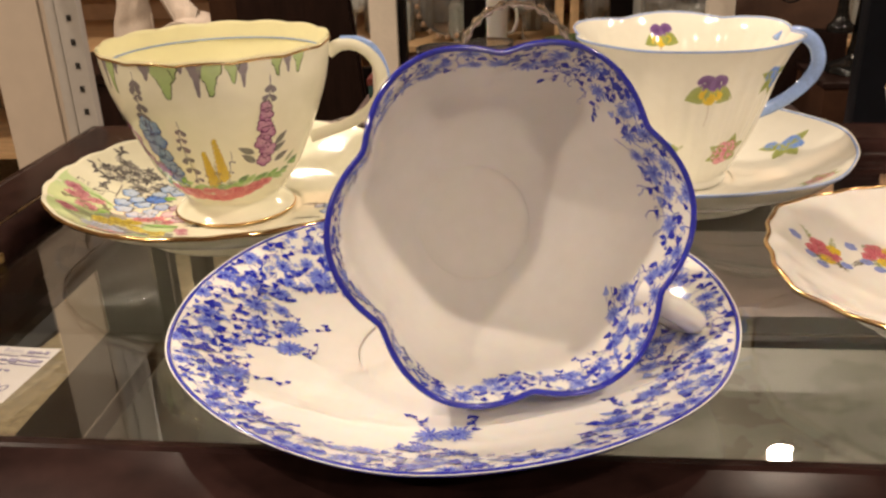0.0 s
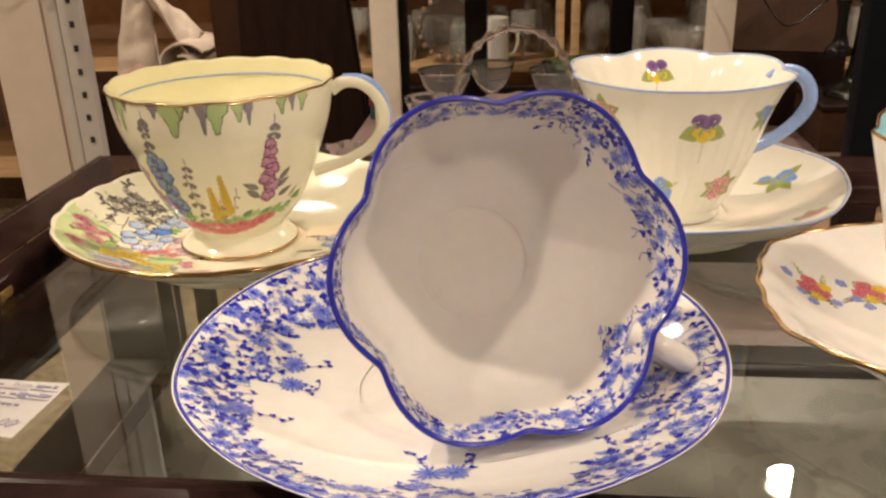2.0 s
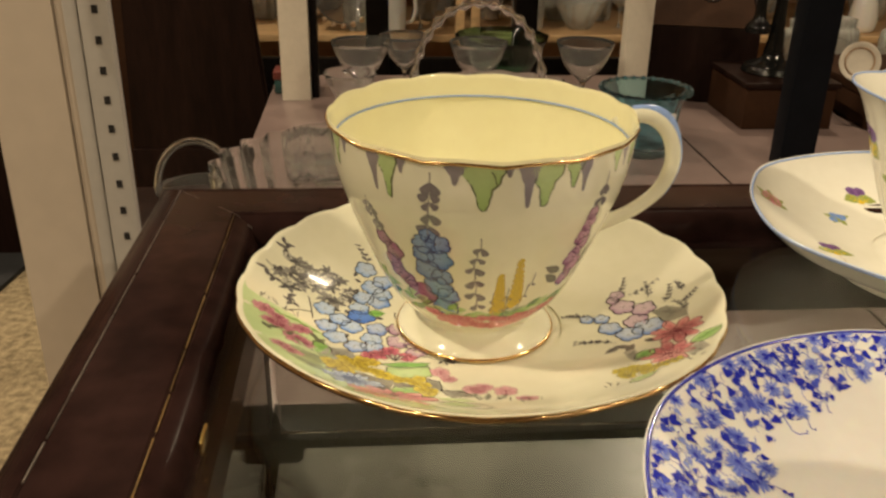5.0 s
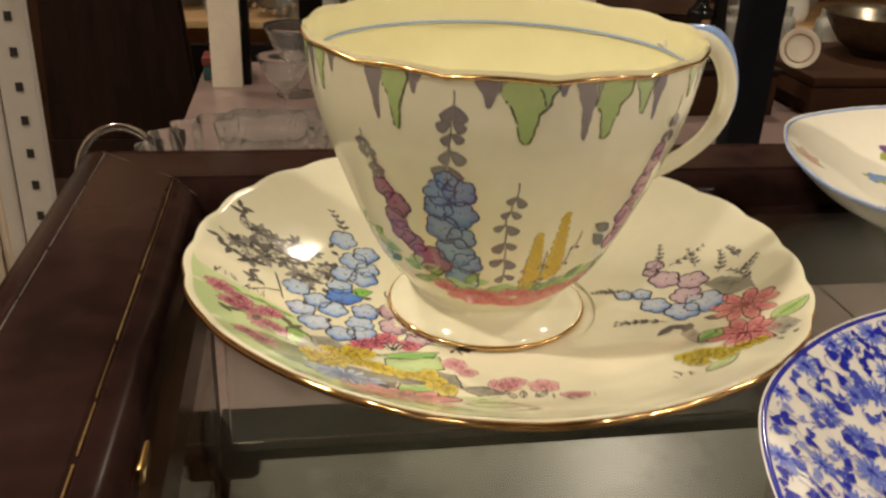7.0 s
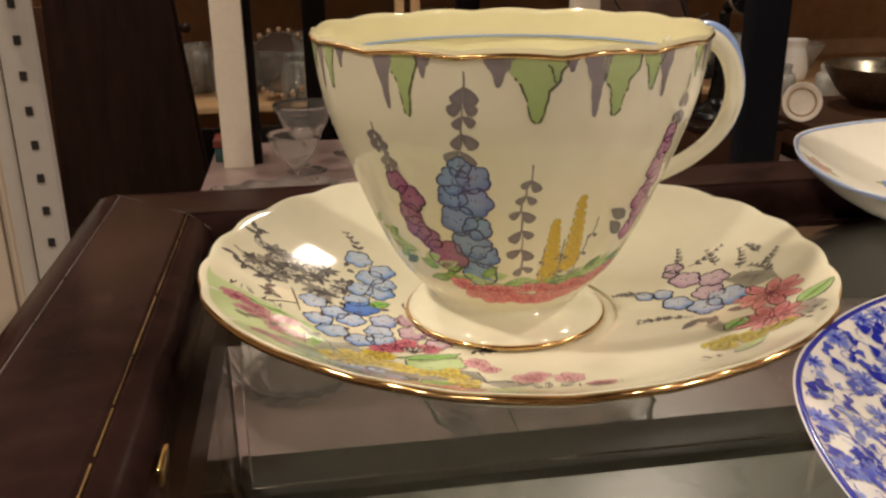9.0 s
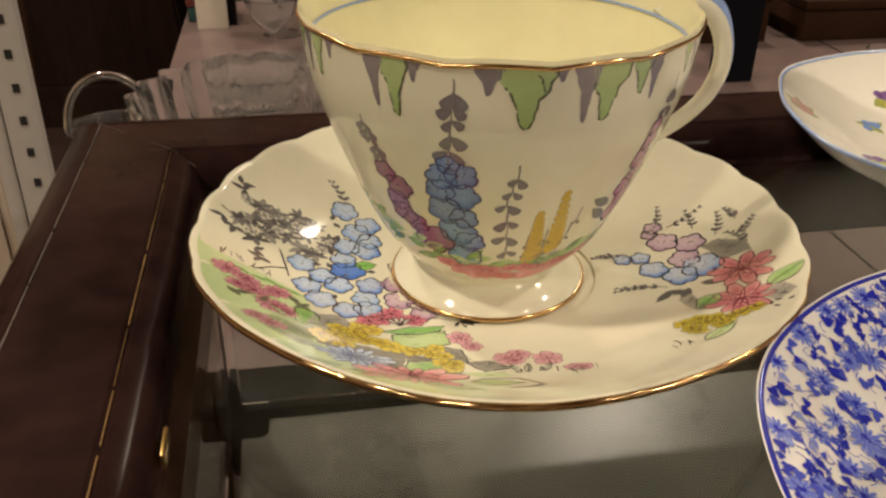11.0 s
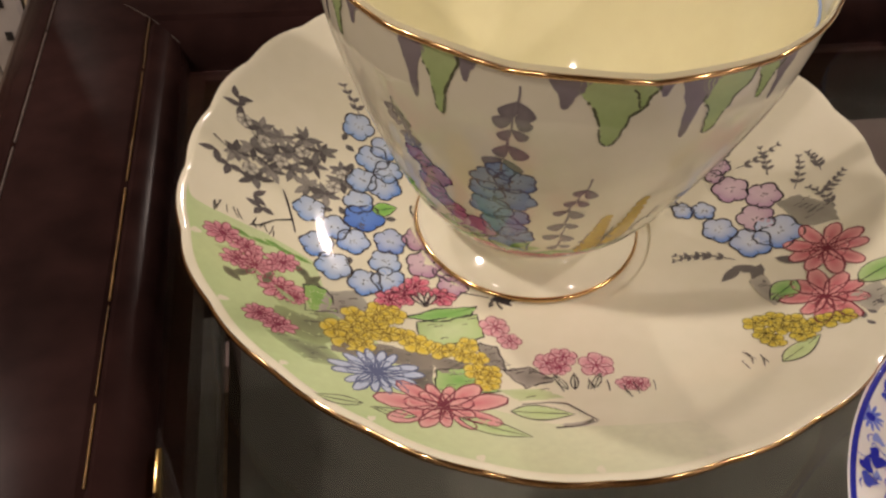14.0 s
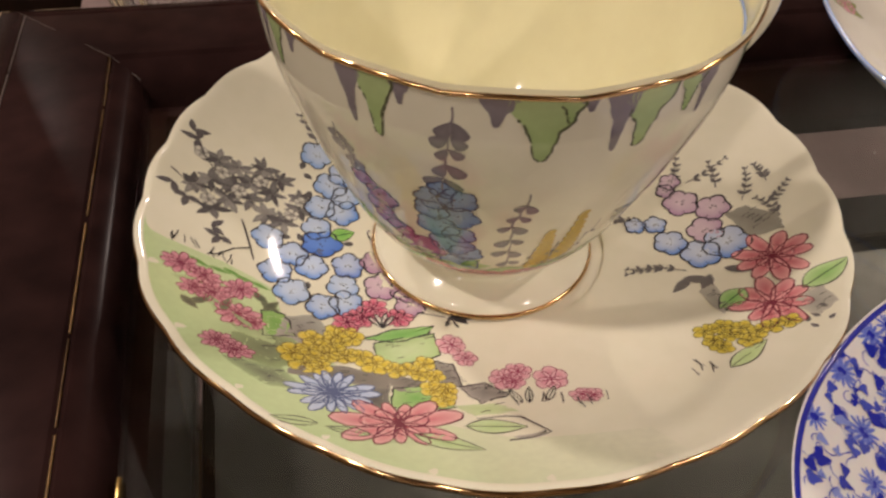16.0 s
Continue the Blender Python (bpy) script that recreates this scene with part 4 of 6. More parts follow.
# the dark bush: rosettes of pointed leaves with small pale flowers between
for x, y in spots("-57,24 -53,23 -47.6,24.4 -44.2,22 -62.1,15 -58.8,17.6 -54.4,17.6 -58.7,9.3 -51,14.6 -40.1,17 -47.7,10.9 -44.3,9 -40.6,13.2 -50.8,19.5 -46.2,17.6 -55.4,13"):
    n = g.rng.randint(6, 8)
    t0 = g.rng.uniform(0, 6)
    for i in range(n):
        tone = (0.13, 0.122, 0.12) if g.rng.random() < 0.35 else (0.22, 0.21, 0.20) if g.rng.random() < 0.65 else (0.36, 0.345, 0.31)
        g.leaf((x, y), t0 + i * 6.28 / n + g.rng.uniform(-0.3, 0.3), g.rng.uniform(2.7, 4.4) * MM, g.rng.uniform(1.2, 1.75) * MM, tone, tuple(c * 0.75 for c in tone))
for x, y, n in ((-60.9, 28.1, 3), (-62, 30, 2), (-59.0, 4.0, 2), (-57.4, 1.2, 3), (-66, 13.5, 2), (-63.5, 10.5, 3)):
    t0 = g.rng.uniform(0, 6)
    for i in range(n):
        g.leaf((x * MM, y * MM), t0 + i * 1.5, g.rng.uniform(2.8, 3.9) * MM, 1.5 * MM, (0.15, 0.14, 0.14), (0.11, 0.10, 0.10))
for x, y in spots("-60.4,24.6 -59.5,11.4 -53.2,16.4 -48.4,20.6 -42.4,11.6 -40,15.6 -56.5,20.6"):
    g.flower((x, y), 1.7 * MM, 5, (0.70, 0.68, 0.58), (0.62, 0.60, 0.50), (0.16, 0.15, 0.14), (0.3, 0.28, 0.22))
for text in ("-66.5,17.4 -64.6,15.8 -62.7,14.1", "-60.6,27 -60,24 -57.5,20", "-53,8 -52.4,5.4 -51.5,0 -51,-4", "-59.8,-5 -57.9,-4.4 -54.8,-1.6 -51.6,-0.4"):
    g.broken((0, 0), spots(text), 0.34 * MM, INKY, 1.0)
ink_grass("-67,-3.6 -64.5,-3.6 -62,-4.2 -58.5,-5 -57,-5.4 -54.6,-7", 2, 2.4)
for x, y, a in ((-57, -8, -0.5), (-55, -9.5, -0.4), (-52, -10.6, -0.5), (-63, -7, -0.5), (-59.5, -8.4, -0.3)):
    g.leaf((x * MM, y * MM), a, 4.6 * MM, 1.1 * MM, (0.16, 0.34, 0.08), (0.26, 0.44, 0.14))

# bells down the left side
for x, y in spots("-35.2,31.1 -32.9,21.4 -35.9,14.3 -31.0,12.6 -37.2,7.6 -47.8,3.9 -43.1,-0.8 -46.8,-6.4 -39.4,-4.6 -43.9,-12.2 -33.4,-10.6 -38.0,-16.6 -33.2,-15.8 -29.5,25 -29.8,17.4"):
    g.bell((x, y), g.rng.uniform(3.1, 3.8) * MM, (0.58, 0.67, 0.79), (0.11, 0.28, 0.74) if g.rng.random() < 0.6 else (0.24, 0.41, 0.77), INKY, g.rng.uniform(-2.6, -0.6), 1.1)
g.bell((-0.0366, 0.0026), 0.0044, (0.16, 0.30, 0.74), (0.08, 0.19, 0.64), INKY, -1.5, 0.9)
g.bell((-0.0316, -0.0044), 0.0034, (0.56, 0.64, 0.78), (0.10, 0.22, 0.66), INKY, -1.5, 1.1)
g.leaf((-0.0345, 0.0050), 0.2, 0.0056, 0.0042, (0.20, 0.50, 0.10), (0.34, 0.62, 0.16), INKY)
for x, y in spots("-38.6,25.2 -38.2,28.8 -37.6,19.6 -40.6,3.4 -43,4.4 -37,-0.8 -40.4,-9.2 -45.8,-2 -29.6,2.4"):
    g.leaf((x, y), g.rng.uniform(0, 6.28), 2.6 * MM, 1.5 * MM, (0.13, 0.125, 0.12))
g.sprig((-0.0345, 0.034), 1.7, 0.009, 4, 0.0024, (0.16, 0.15, 0.15))
for x, y in spots("-22.9,4.4 -25.9,-3.8 -25.5,-11.2 -20.6,-12.6 -20.4,-17.2"):
    g.bell((x, y), g.rng.uniform(3.0, 3.6) * MM, (0.66, 0.52, 0.58), (0.44, 0.24, 0.40), INKY, g.rng.uniform(-2.6, -0.6), 1.1)
for x, y in spots("-33.6,-21.4 -28.1,-17.4 -23.6,-20.6 -30.6,-20"):
    g.flower((x, y), 3.5 * MM, 7, (0.60, 0.10, 0.18), (0.80, 0.34, 0.40), (0.16, 0.02, 0.05), None, 0.8, 0.7)
for a in (0.9, 1.3, 1.8, 2.2):
    g.petal((-0.0268, -0.0232), (0, 0), a, 0.0042, 0.0012, (0.74, 0.72, 0.62), (0.66, 0.64, 0.55), INKY)
# reddish asters on the bank
for x, y, r, q in ((-64.3, -9.8, 3.4, 0.9), (-60.2, -11.8, 3.3, 0.8), (-61.9, -16.2, 3.0, 0.8), (-58.6, -16.5, 3.9, 0.9), (-53.7, -13.9, 3.5, 0.9), (-54.1, -21.6, 4.3, 0.8), (-51.6, -23.6, 2.6, 0.8), (-57.6, -30.8, 3.3, 0.8), (-54.6, -33.0, 3.3, 0.8)):
    g.flower((x * MM, y * MM), r * MM, 10, (0.60, 0.22, 0.28), (0.75, 0.42, 0.46), (0.26, 0.06, 0.10), (0.36, 0.08, 0.13), q, 0.7)
for x, y in spots("-50,-16.6 -51.2,-14 -64,-19.5 -62.5,-21 -57,-21.5 -49.6,-19"):
    g.leaf((x, y), g.rng.uniform(-1.2, 1.4), 4.4 * MM, 1.9 * MM, (0.12, 0.125, 0.09), (0.20, 0.22, 0.13))
# yellow clusters
for x, y in spots("-40.9,-26.2 -44.8,-31.1 -42.6,-34 -36.1,-24.9 -33.3,-25.9 -35.1,-31 -32.1,-31.6 -29.6,-33.6 -38.7,-30.6 -40,-34.6 -37.2,-27.6 -41.6,-29.6"):
    g.flower((x, y), g.rng.uniform(2.5, 3.1) * MM, 5, (0.66, 0.50, 0.04), (0.80, 0.68, 0.15), (0.24, 0.17, 0.03), (0.52, 0.38, 0.04), 1.0, 0.74)
for x, y in spots("-23.8,-35.4 -20.3,-34.1 -19,-37.8 -18.6,-44.3 -20.1,-41.2 -26,-35.4 -21.6,-37 -17.4,-41.6"):
    g.flower((x, y), g.rng.uniform(2.0, 2.6) * MM, 5, (0.66, 0.50, 0.04), (0.78, 0.68, 0.18), (0.24, 0.17, 0.03), (0.52, 0.38, 0.04), 1.0, 0.74)
# the pale blue aster and the large pink bloom
for k, n in ((1.0, 15), (0.66, 11)):
    g.flower((-0.0382, -0.0426), 0.0080 * k, n, (0.44, 0.54, 0.75), (0.58, 0.66, 0.80), (0.12, 0.15, 0.28), (0.20, 0.25, 0.45), 0.82, 0.6)
g.leaf((-0.0415, -0.0525), 3.1, 0.0080, 0.0026, (0.52, 0.66, 0.33), (0.56, 0.68, 0.36), INKY)
g.leaf((-0.0260, -0.0545), -0.45, 0.0125, 0.0040, (0.50, 0.66, 0.30), (0.60, 0.72, 0.40), INKY)
g.leaf((-0.0165, -0.0525), -0.15, 0.0110, 0.0042, (0.50, 0.66, 0.30), (0.60, 0.72, 0.40), INKY)
g.leaf((-0.0330, -0.0550), 2.9, 0.0075, 0.0024, (0.52, 0.66, 0.33), (0.56, 0.68, 0.36), INKY)
for k, n, t in ((1.0, 11, 0.1), (0.55, 7, 0.4)):
    g.flower((-0.0279, -0.0514), 0.0118 * k, n, (0.66, 0.22, 0.25), (0.80, 0.46, 0.44), (0.20, 0.04, 0.07), (0.45, 0.10, 0.12), 0.50, 0.60, t)
# small pink flowers and grass in front
for x, y, r in ((-14.2, -29.4, 2.9), (-12.2, -33.4, 2.3), (-6.4, -40.0, 3.0), (-3.0, -38.6, 2.6), (-4.6, -41.2, 2.2), (2.6, -41.6, 3.3), (6.6, -47.2, 2.2), (8.6, -47.8, 2.0)):
    g.flower((x * MM, y * MM), r * MM, 6, (0.70, 0.32, 0.38), (0.80, 0.54, 0.55), (0.32, 0.07, 0.12), ROSE, 0.95, 0.8)
ink_grass("-4.4,-47.6 -1.6,-48 1.4,-48.4 4.2,-49.6 7,-50.6 9.6,-49.6", 2, 2.6)
for x, y, a in ((-4.6, -47.2, 1.9), (-3.4, -47.4, 1.3), (0.2, -47.4, 1.0)):
    g.leaf((x * MM, y * MM), a, 4.6 * MM, 1.4 * MM, (0.72, 0.72, 0.58), (0.66, 0.68, 0.52), INKY)
for a in (-2.2, -1.6, -1.0, -0.4):
    g.leaf((-0.0117, -0.0206), a, 0.0044, 0.0018, (0.06, 0.055, 0.055))
g.broken((0, 0), spots("-19,-19.6 -16,-20.6 -13.6,-21 -12,-20.4"), 0.24 * MM, INKY, 0.9)

# the second spray
SHADE = (0.17, 0.16, 0.155)
for x, y, a, ln in ((46, 8.6, 0.9, 9), (49, 7.4, 0.0, 10), (54, 2.6, 1.2, 8), (57, -4, 0.9, 9), (60, -8, 0.2, 7), (36, -1, 2.6, 7), (33, 1, 2.9, 6), (39, -18.6, 2.5, 12), (36, -16.5, 2.9, 9), (61, -13, 1.5, 8), (63, -2, 1.3, 6)):
    g.sprig((x * MM, y * MM), a, ln * MM, 5, 1.8 * MM, SHADE)
patch("52.5,-5.5 57,-6 61,-12 60,-17 54,-15", (0.25, 0.24, 0.20), (0.34, 0.33, 0.27), None, 12)
patch("38.5,-25.5 42.5,-24.5 42,-33 40,-34", (0.36, 0.35, 0.30), (0.50, 0.48, 0.40), None, 6)
patch("50.5,-38 57,-36 57,-42 52,-44", (0.36, 0.35, 0.30), (0.50, 0.48, 0.40), None, 8)
for x, y, a in ((37.5, -20.5, -0.5), (41, -21, -1.5), (43, -21.5, -2.2), (46, -21, -0.7), (39, -21, -2.6)):
    g.leaf((x * MM, y * MM), a, g.rng.uniform(5, 6.5) * MM, 2.3 * MM, (0.17, 0.16, 0.15), SHADE)
for x, y, r in ((45.9, 9.2, 2.3), (44, 6.8, 2.0), (45.8, 1.8, 3.7), (51.2, -2.8, 3.5), (47.4, -8.4, 3.7)):
    g.bell((x * MM, y * MM), r * MM, (0.70, 0.57, 0.62), (0.50, 0.32, 0.48), INKY, g.rng.uniform(-2.6, -0.6), 1.05)
for x, y, r in ((33.9, -1.7, 2.3), (38.1, -2.8, 2.5), (39.2, -9.3, 3.5), (43.8, -15.0, 4.0), (49.5, -14.0, 4.6)):
    g.bell((x * MM, y * MM), r * MM, (0.64, 0.70, 0.78), (0.12, 0.27, 0.70), INKY, g.rng.uniform(-2.2, -1.0), 1.05)
for x, y, t in ((54.9, -23.0, 0.3), (48.6, -35.6, 0.0)):
    g.flower((x * MM, y * MM), 7.0 * MM, 9, (0.58, 0.16, 0.19), (0.79, 0.40, 0.39), (0.20, 0.04, 0.06), None, 1.12, 0.62, t)
    g.flower((x * MM, (y - 0.6) * MM), 3.4 * MM, 6, (0.62, 0.20, 0.22), (0.80, 0.44, 0.42), (0.20, 0.04, 0.06), None, 1.0, 0.8)
g.leaf((0.0465, -0.0290), 3.6, 0.0072, 0.0052, (0.22, 0.50, 0.12), (0.46, 0.66, 0.28), INKY)
g.leaf((0.0545, -0.0350), 0.25, 0.0100, 0.0056, (0.26, 0.50, 0.14), (0.50, 0.68, 0.32), INKY)
g.leaf((0.0335, -0.0495), 0.45, 0.0100, 0.0036, (0.52, 0.68, 0.30), (0.60, 0.72, 0.38), INKY)
for x, y in spots("34.7,-37.4 37.9,-37.3 40.7,-39.5 42.6,-42 45.3,-42 48,-42.4 35.3,-43.2 40,-43.6 34.7,-40.8 38.2,-40.6"):
    g.flower((x, y), 2.2 * MM, 5, (0.60, 0.46, 0.03), (0.78, 0.68, 0.14), (0.13, 0.10, 0.02), None, 1.0, 0.74)
ink_grass("28.6,-48.6 30,-47.4 31.4,-49", 2, 2.6)
for x, y in spots("50,-44.6 52.4,-44.4 54.6,-42.6 53,-46 50.6,-47"):
    g.leaf((x, y), g.rng.uniform(0, 2), 1.8 * MM, 0.9 * MM, SHADE)
g.done("garden_print", y_saucer, "hand-coloured garden flower print")

# hollyhocks and ivy on the cream cup
yo = Surface(Y_OUT, y_cup_lobe, False, 1)
h = Print(yo, 8)


def on(deg, z):
    return (radians(deg), yo.s_at(z * MM))


DOWN = -math.pi / 2
IVY_GREY, IVY_GREEN = ((0.31, 0.275, 0.29), (0.22, 0.195, 0.21)), ((0.50, 0.62, 0.30), (0.36, 0.50, 0.19))
for d, ln, w, grey in ((-135.6, 11.0, 5.0, 1), (-129.4, 12.2, 6.4, 0), (-124.2, 4.6, 4.0, 1), (-105.2, 6.0, 6.0, 1), (-96.4, 12.6, 11.5, 0), (-91.4, 4.8, 4.5, 0), (-87.8, 3.0, 4.0, 1),
                       (-81.0, 12.0, 5.6, 1), (-74.6, 12.0, 9.5, 0), (-64.4, 7.4, 6.0, 0), (-59.8, 9.4, 4.4, 1), (-43.0, 7.0, 5.0, 0), (-36.5, 6.5, 4.0, 1), (-30.0, 7.5, 6.0, 0),
                       (-152, 4.5, 4.0, 1), (-159, 9.0, 6.0, 0), (-166, 9.5, 4.6, 1), (-173, 6.0, 6.0, 0)):
    top, tip = IVY_GREY if grey else IVY_GREEN
    h.drip_leaf(on(d, 67.0), DOWN + h.rng.uniform(-0.06, 0.06), ln * MM, w * MM, top, tip, None if grey else (0.13, 0.14, 0.08))


def hanging(points, size, col):
    """Grey bells up a stem, given from the foot to the top."""
    for (d0, z0), (d1, z1) in zip(points, points[1:]):
        n = 3
        for i in range(n):
            k = i / n
            d, z = d0 + (d1 - d0) * k, z0 + (z1 - z0) * k
            h.stroke(on(d, z), [(0, 0), (0.0001, (z1 - z0) / n * MM * 0.5), (0, (z1 - z0) / n * MM)], 0.00035, col)
            for sgn in (-1, 1):
                q = DOWN + sgn * h.rng.uniform(0.4, 1.0)
                ln = size * h.rng.uniform(0.75, 1.15)
                bell = [(0, 0), (0.3, 0.22), (0.62, 0.34), (0.92, 0.36), (1.04, 0.2), (1.08, 0.0), (1.0, -0.22), (0.86, -0.34), (0.55, -0.28), (0.25, -0.16)]
                h.blob(on(d, z), [(ln * (x * math.cos(q) - y * math.sin(q)), ln * (x * math.sin(q) + y * math.cos(q))) for x, y in bell], col, tuple(c * 0.8 for c in col))


STEM = (0.25, 0.225, 0.235)
hanging([(-116.2, 45.5), (-114.5, 56), (-113.3, 64.3)], 0.0037, STEM)
hanging([(-139.5, 42.5), (-141.5, 48), (-144.0, 53.0)], 0.0028, STEM)
hanging([(-96.5, 22), (-98.3, 36), (-94.5, 46.5)], 0.0031, STEM)
hanging([(-47.5, 50), (-46.5, 61)], 0.0030, STEM)
hanging([(-73.0, 20), (-68.0, 33.5)], 0.0013, STEM)
hanging([(-87, 17), (-89, 27)], 0.0013, STEM)
for d, z, r in ((-116.4, 45.4, 2.2), (-118.6, 42.2, 3.1), (-112.6, 43.0, 3.1), (-119.9, 38.6, 2.9), (-112.6, 37.6, 3.3), (-119.0, 33.2, 3.6), (-112.8, 31.5, 2.8), (-115.5, 27.4, 3.8), (-111.2, 24.6, 3.0), (-113.6, 19.8, 3.4)):
    h.bell(on(d, z), r * 1.06 * MM, (0.27, 0.39, 0.62), (0.09, 0.17, 0.46), (0.06, 0.07, 0.16), h.rng.uniform(-2.4, -0.7))
for d, z, r in ((-139.6, 40.2, 2.5), (-135.4, 37.0, 3.0), (-138.0, 33.0, 2.7), (-137.0, 29.6, 3.0), (-133.0, 27.6, 2.8), (-126.6, 23.8, 4.2)):
    h.bell(on(d, z), r * 1.06 * MM, (0.36, 0.16, 0.28), PLUM, (0.08, 0.02, 0.07), h.rng.uniform(-2.4, -0.7))
for d, z, r in ((-49.0, 49.2, 2.1), (-48.6, 46.0, 2.6), (-49.2, 42.0, 2.9), (-47.0, 38.6, 3.0), (-49.5, 35, 3.2), (-46.0, 31.5, 3.2), (-48, 27.5, 2.8)):
    h.bell(on(d, z), r * 1.06 * MM, (0.56, 0.32, 0.44), (0.30, 0.10, 0.24), (0.10, 0.03, 0.09), h.rng.uniform(-2.4, -0.7))
for d, z, a in ((-43, 30, 0.6), (-41, 33, 0.9), (-54, 27, 2.4), (-40, 26, 0.5), (-55, 31, 2.6)):
    h.leaf(on(d, z), a, 0.007, 0.0028, (0.22, 0.22, 0.17), GREY)
for d0, z0, d1, z1 in ((-84.5, 19.5, -86.0, 32.5), (-76.0, 22.0, -78.5, 37.5)):
    for i in range(9):
        k = i / 8
        for sgn in (-1, 1):
            h.round_bloom(on(d0 + (d1 - d0) * k + sgn * 1.1 * (1.05 - 0.8 * k), z0 + (z1 - z0) * k + 0.5 * sgn), (1.35 - 0.7 * k) * MM, YEL, (0.66, 0.48, 0.05), (0.56, 0.40, 0.05), 1.1)
hanging([(-80.5, 17), (-81.5, 29)], 0.0022, (0.2, 0.2, 0.17))
for d in range(-168, -22, 5):
    near = abs(d + 85)
    z = 17.8 + max(0, near - 38) * 0.20 + h.rng.uniform(-0.6, 0.8)
    for _ in range(2):
        h.leaf(on(d + h.rng.uniform(-2, 2), z + h.rng.uniform(-1.0, 1.4)), h.rng.uniform(-0.5, 0.9) + (math.pi if d < -85 and h.rng.random() < 0.4 else 0), h.rng.uniform(4, 7) * MM, h.rng.uniform(1.6, 2.8) * MM, LIME if h.rng.random() < 0.7 else GREY,
               PALEGREEN if h.rng.random() < 0.6 else LEAF)
for d, z, r in ((-118, 16.0, 3.0), (-108, 15.2, 3.4), (-98, 15.4, 3.2), (-89, 14.8, 3.4), (-80, 14.5, 3.8), (-70, 15.2, 3.2), (-60, 16.2, 3.0), (-52, 18.1, 2.8), (-45, 20.1, 2.6)):
    h.flower(on(d, z - 2.6), r * MM, 6, (0.68, 0.18, 0.20), (0.78, 0.32, 0.31), (0.50, 0.09, 0.12), None, 0.62, 0.9)
for d in range(-124, -40, 6):
    z = 18.6 + max(0, abs(d + 85) - 30) * 0.14 + h.rng.uniform(-0.5, 0.9)
    h.flower(on(d + h.rng.uniform(-2, 2), z - 3.2), h.rng.uniform(2.0, 3.0) * MM, 7, (0.70, 0.20, 0.22), (0.80, 0.42, 0.40), (0.46, 0.09, 0.12), None, 0.75, 0.85)
h.done("hollyhock_print", y_cup, "hollyhock, delphinium and ivy print")


# blue flower border on the lobed saucer and inside its cup
def reach(a, humps):
    """How far the border reaches in from the rim at an angle in degrees."""
    return sum(k * math.exp(-(((a - c + 180) % 360 - 180) / w) ** 2) for c, w, k in humps)


def blue_border(pr, seats, size, daisies, leaves, stems):
    """Daisies in line, dark ivy leaves and thin stems; seats() gives a place, the way in from the rim and how deep it lies, 0 to 1."""
    def dist(p, q):
        if pr.f.flat:
            return math.hypot(p[0] - q[0], p[1] - q[1])
        return math.hypot((p[0] - q[0]) * pr.f.r_at(p[1]), p[1] - q[1])

    heads = []
    for _ in range(stems):
        at, inward, k = seats(1.0)
        pr.tendril(at, inward + pr.rng.uniform(-1.6, 1.6), pr.rng.uniform(5, 11) * MM * size, pr.rng.uniform(0.18, 0.28) * MM, COB if pr.rng.random() < 0.5 else MIDB, 1.9 * MM * size if pr.rng.random() < 0.4 else 0)
    for _ in range(daisies * 14):
        at, inward, k = seats(1.2)
        if len(heads) < daisies and all(dist(at, q) > 4.9 * MM * size for q in heads):
            heads.append(at)
            pr.daisy(at, pr.rng.uniform(2.8, 3.9) * MM * size, (0.10, 0.14, 0.58), (0.24, 0.30, 0.72), COB, pr.rng.uniform(0.75, 1.0))
    placed = []
    for _ in range(leaves * 6):
        at, inward, k = seats(1.5)
        if len(placed) < leaves and all(dist(at, q) > 1.8 * MM * size for q in placed) and all(dist(at, q) > 2.7 * MM * size for q in heads):
            placed.append(at)
            tone = pr.rng.random()
            col = COB if tone < 0.62 else MIDB if tone < 0.88 else SOFTB
            turn = inward + pr.rng.uniform(-1.9, 1.9)
            pr.ivy(at, turn, pr.rng.uniform(1.5, 3.1) * MM * size, col)
            pr.curl(at, turn + math.pi, pr.rng.uniform(2, 4) * MM * size, 0.2 * MM, MIDB)


bp = Print(Surface(b_up, b_lobe, True, 1), 3)
HUMPS = [(178, 17, 22), (143, 17, 20), (110, 20, 14), (60, 22, 16), (20, 16, 20), (-14, 16, 19), (-44, 14, 16), (-91, 15, 19), (-143, 20, 10), (-118, 10, 4)]


def saucer_seat(power):
    while True:
        a = bp.rng.uniform(-180, 180)
        deep = 4.0 + reach(a, HUMPS)
        if bp.rng.random() < 0.25 + deep / 24:
            break
    k = bp.rng.random() ** power
    rim = 0.0757 * (1 + 0.006 * math.cos(6 * (radians(a) - radians(25)))) - 0.0013
    r = rim - deep * k * MM
    return (r * math.cos(radians(a)), r * math.sin(radians(a))), radians(a) + math.pi, k


blue_border(bp, saucer_seat, 1.0, 105, 520, 230)
for x, y, a in ((-48, 3, 0.0), (-46, -7, -0.5), (-2, -46, 1.2), (4, -45, 0.6), (-46, 33, -0.4), (50, 0, 2.9), (-54, -28, 0.5)):
    bp.tendril((x * MM, y * MM), a, 16 * MM, 0.2 * MM, COB, 1.9 * MM)
    bp.tendril((x * MM, y * MM), a + 0.7, 12 * MM, 0.18 * MM, MIDB, 1.5 * MM)
    bp.daisy((x * MM, y * MM), 4.2 * MM, (0.10, 0.14, 0.58), (0.24, 0.30, 0.72), COB)
bp.done("blue_flower_print", b_saucer, "blue transfer-printed flower border", "stuff")

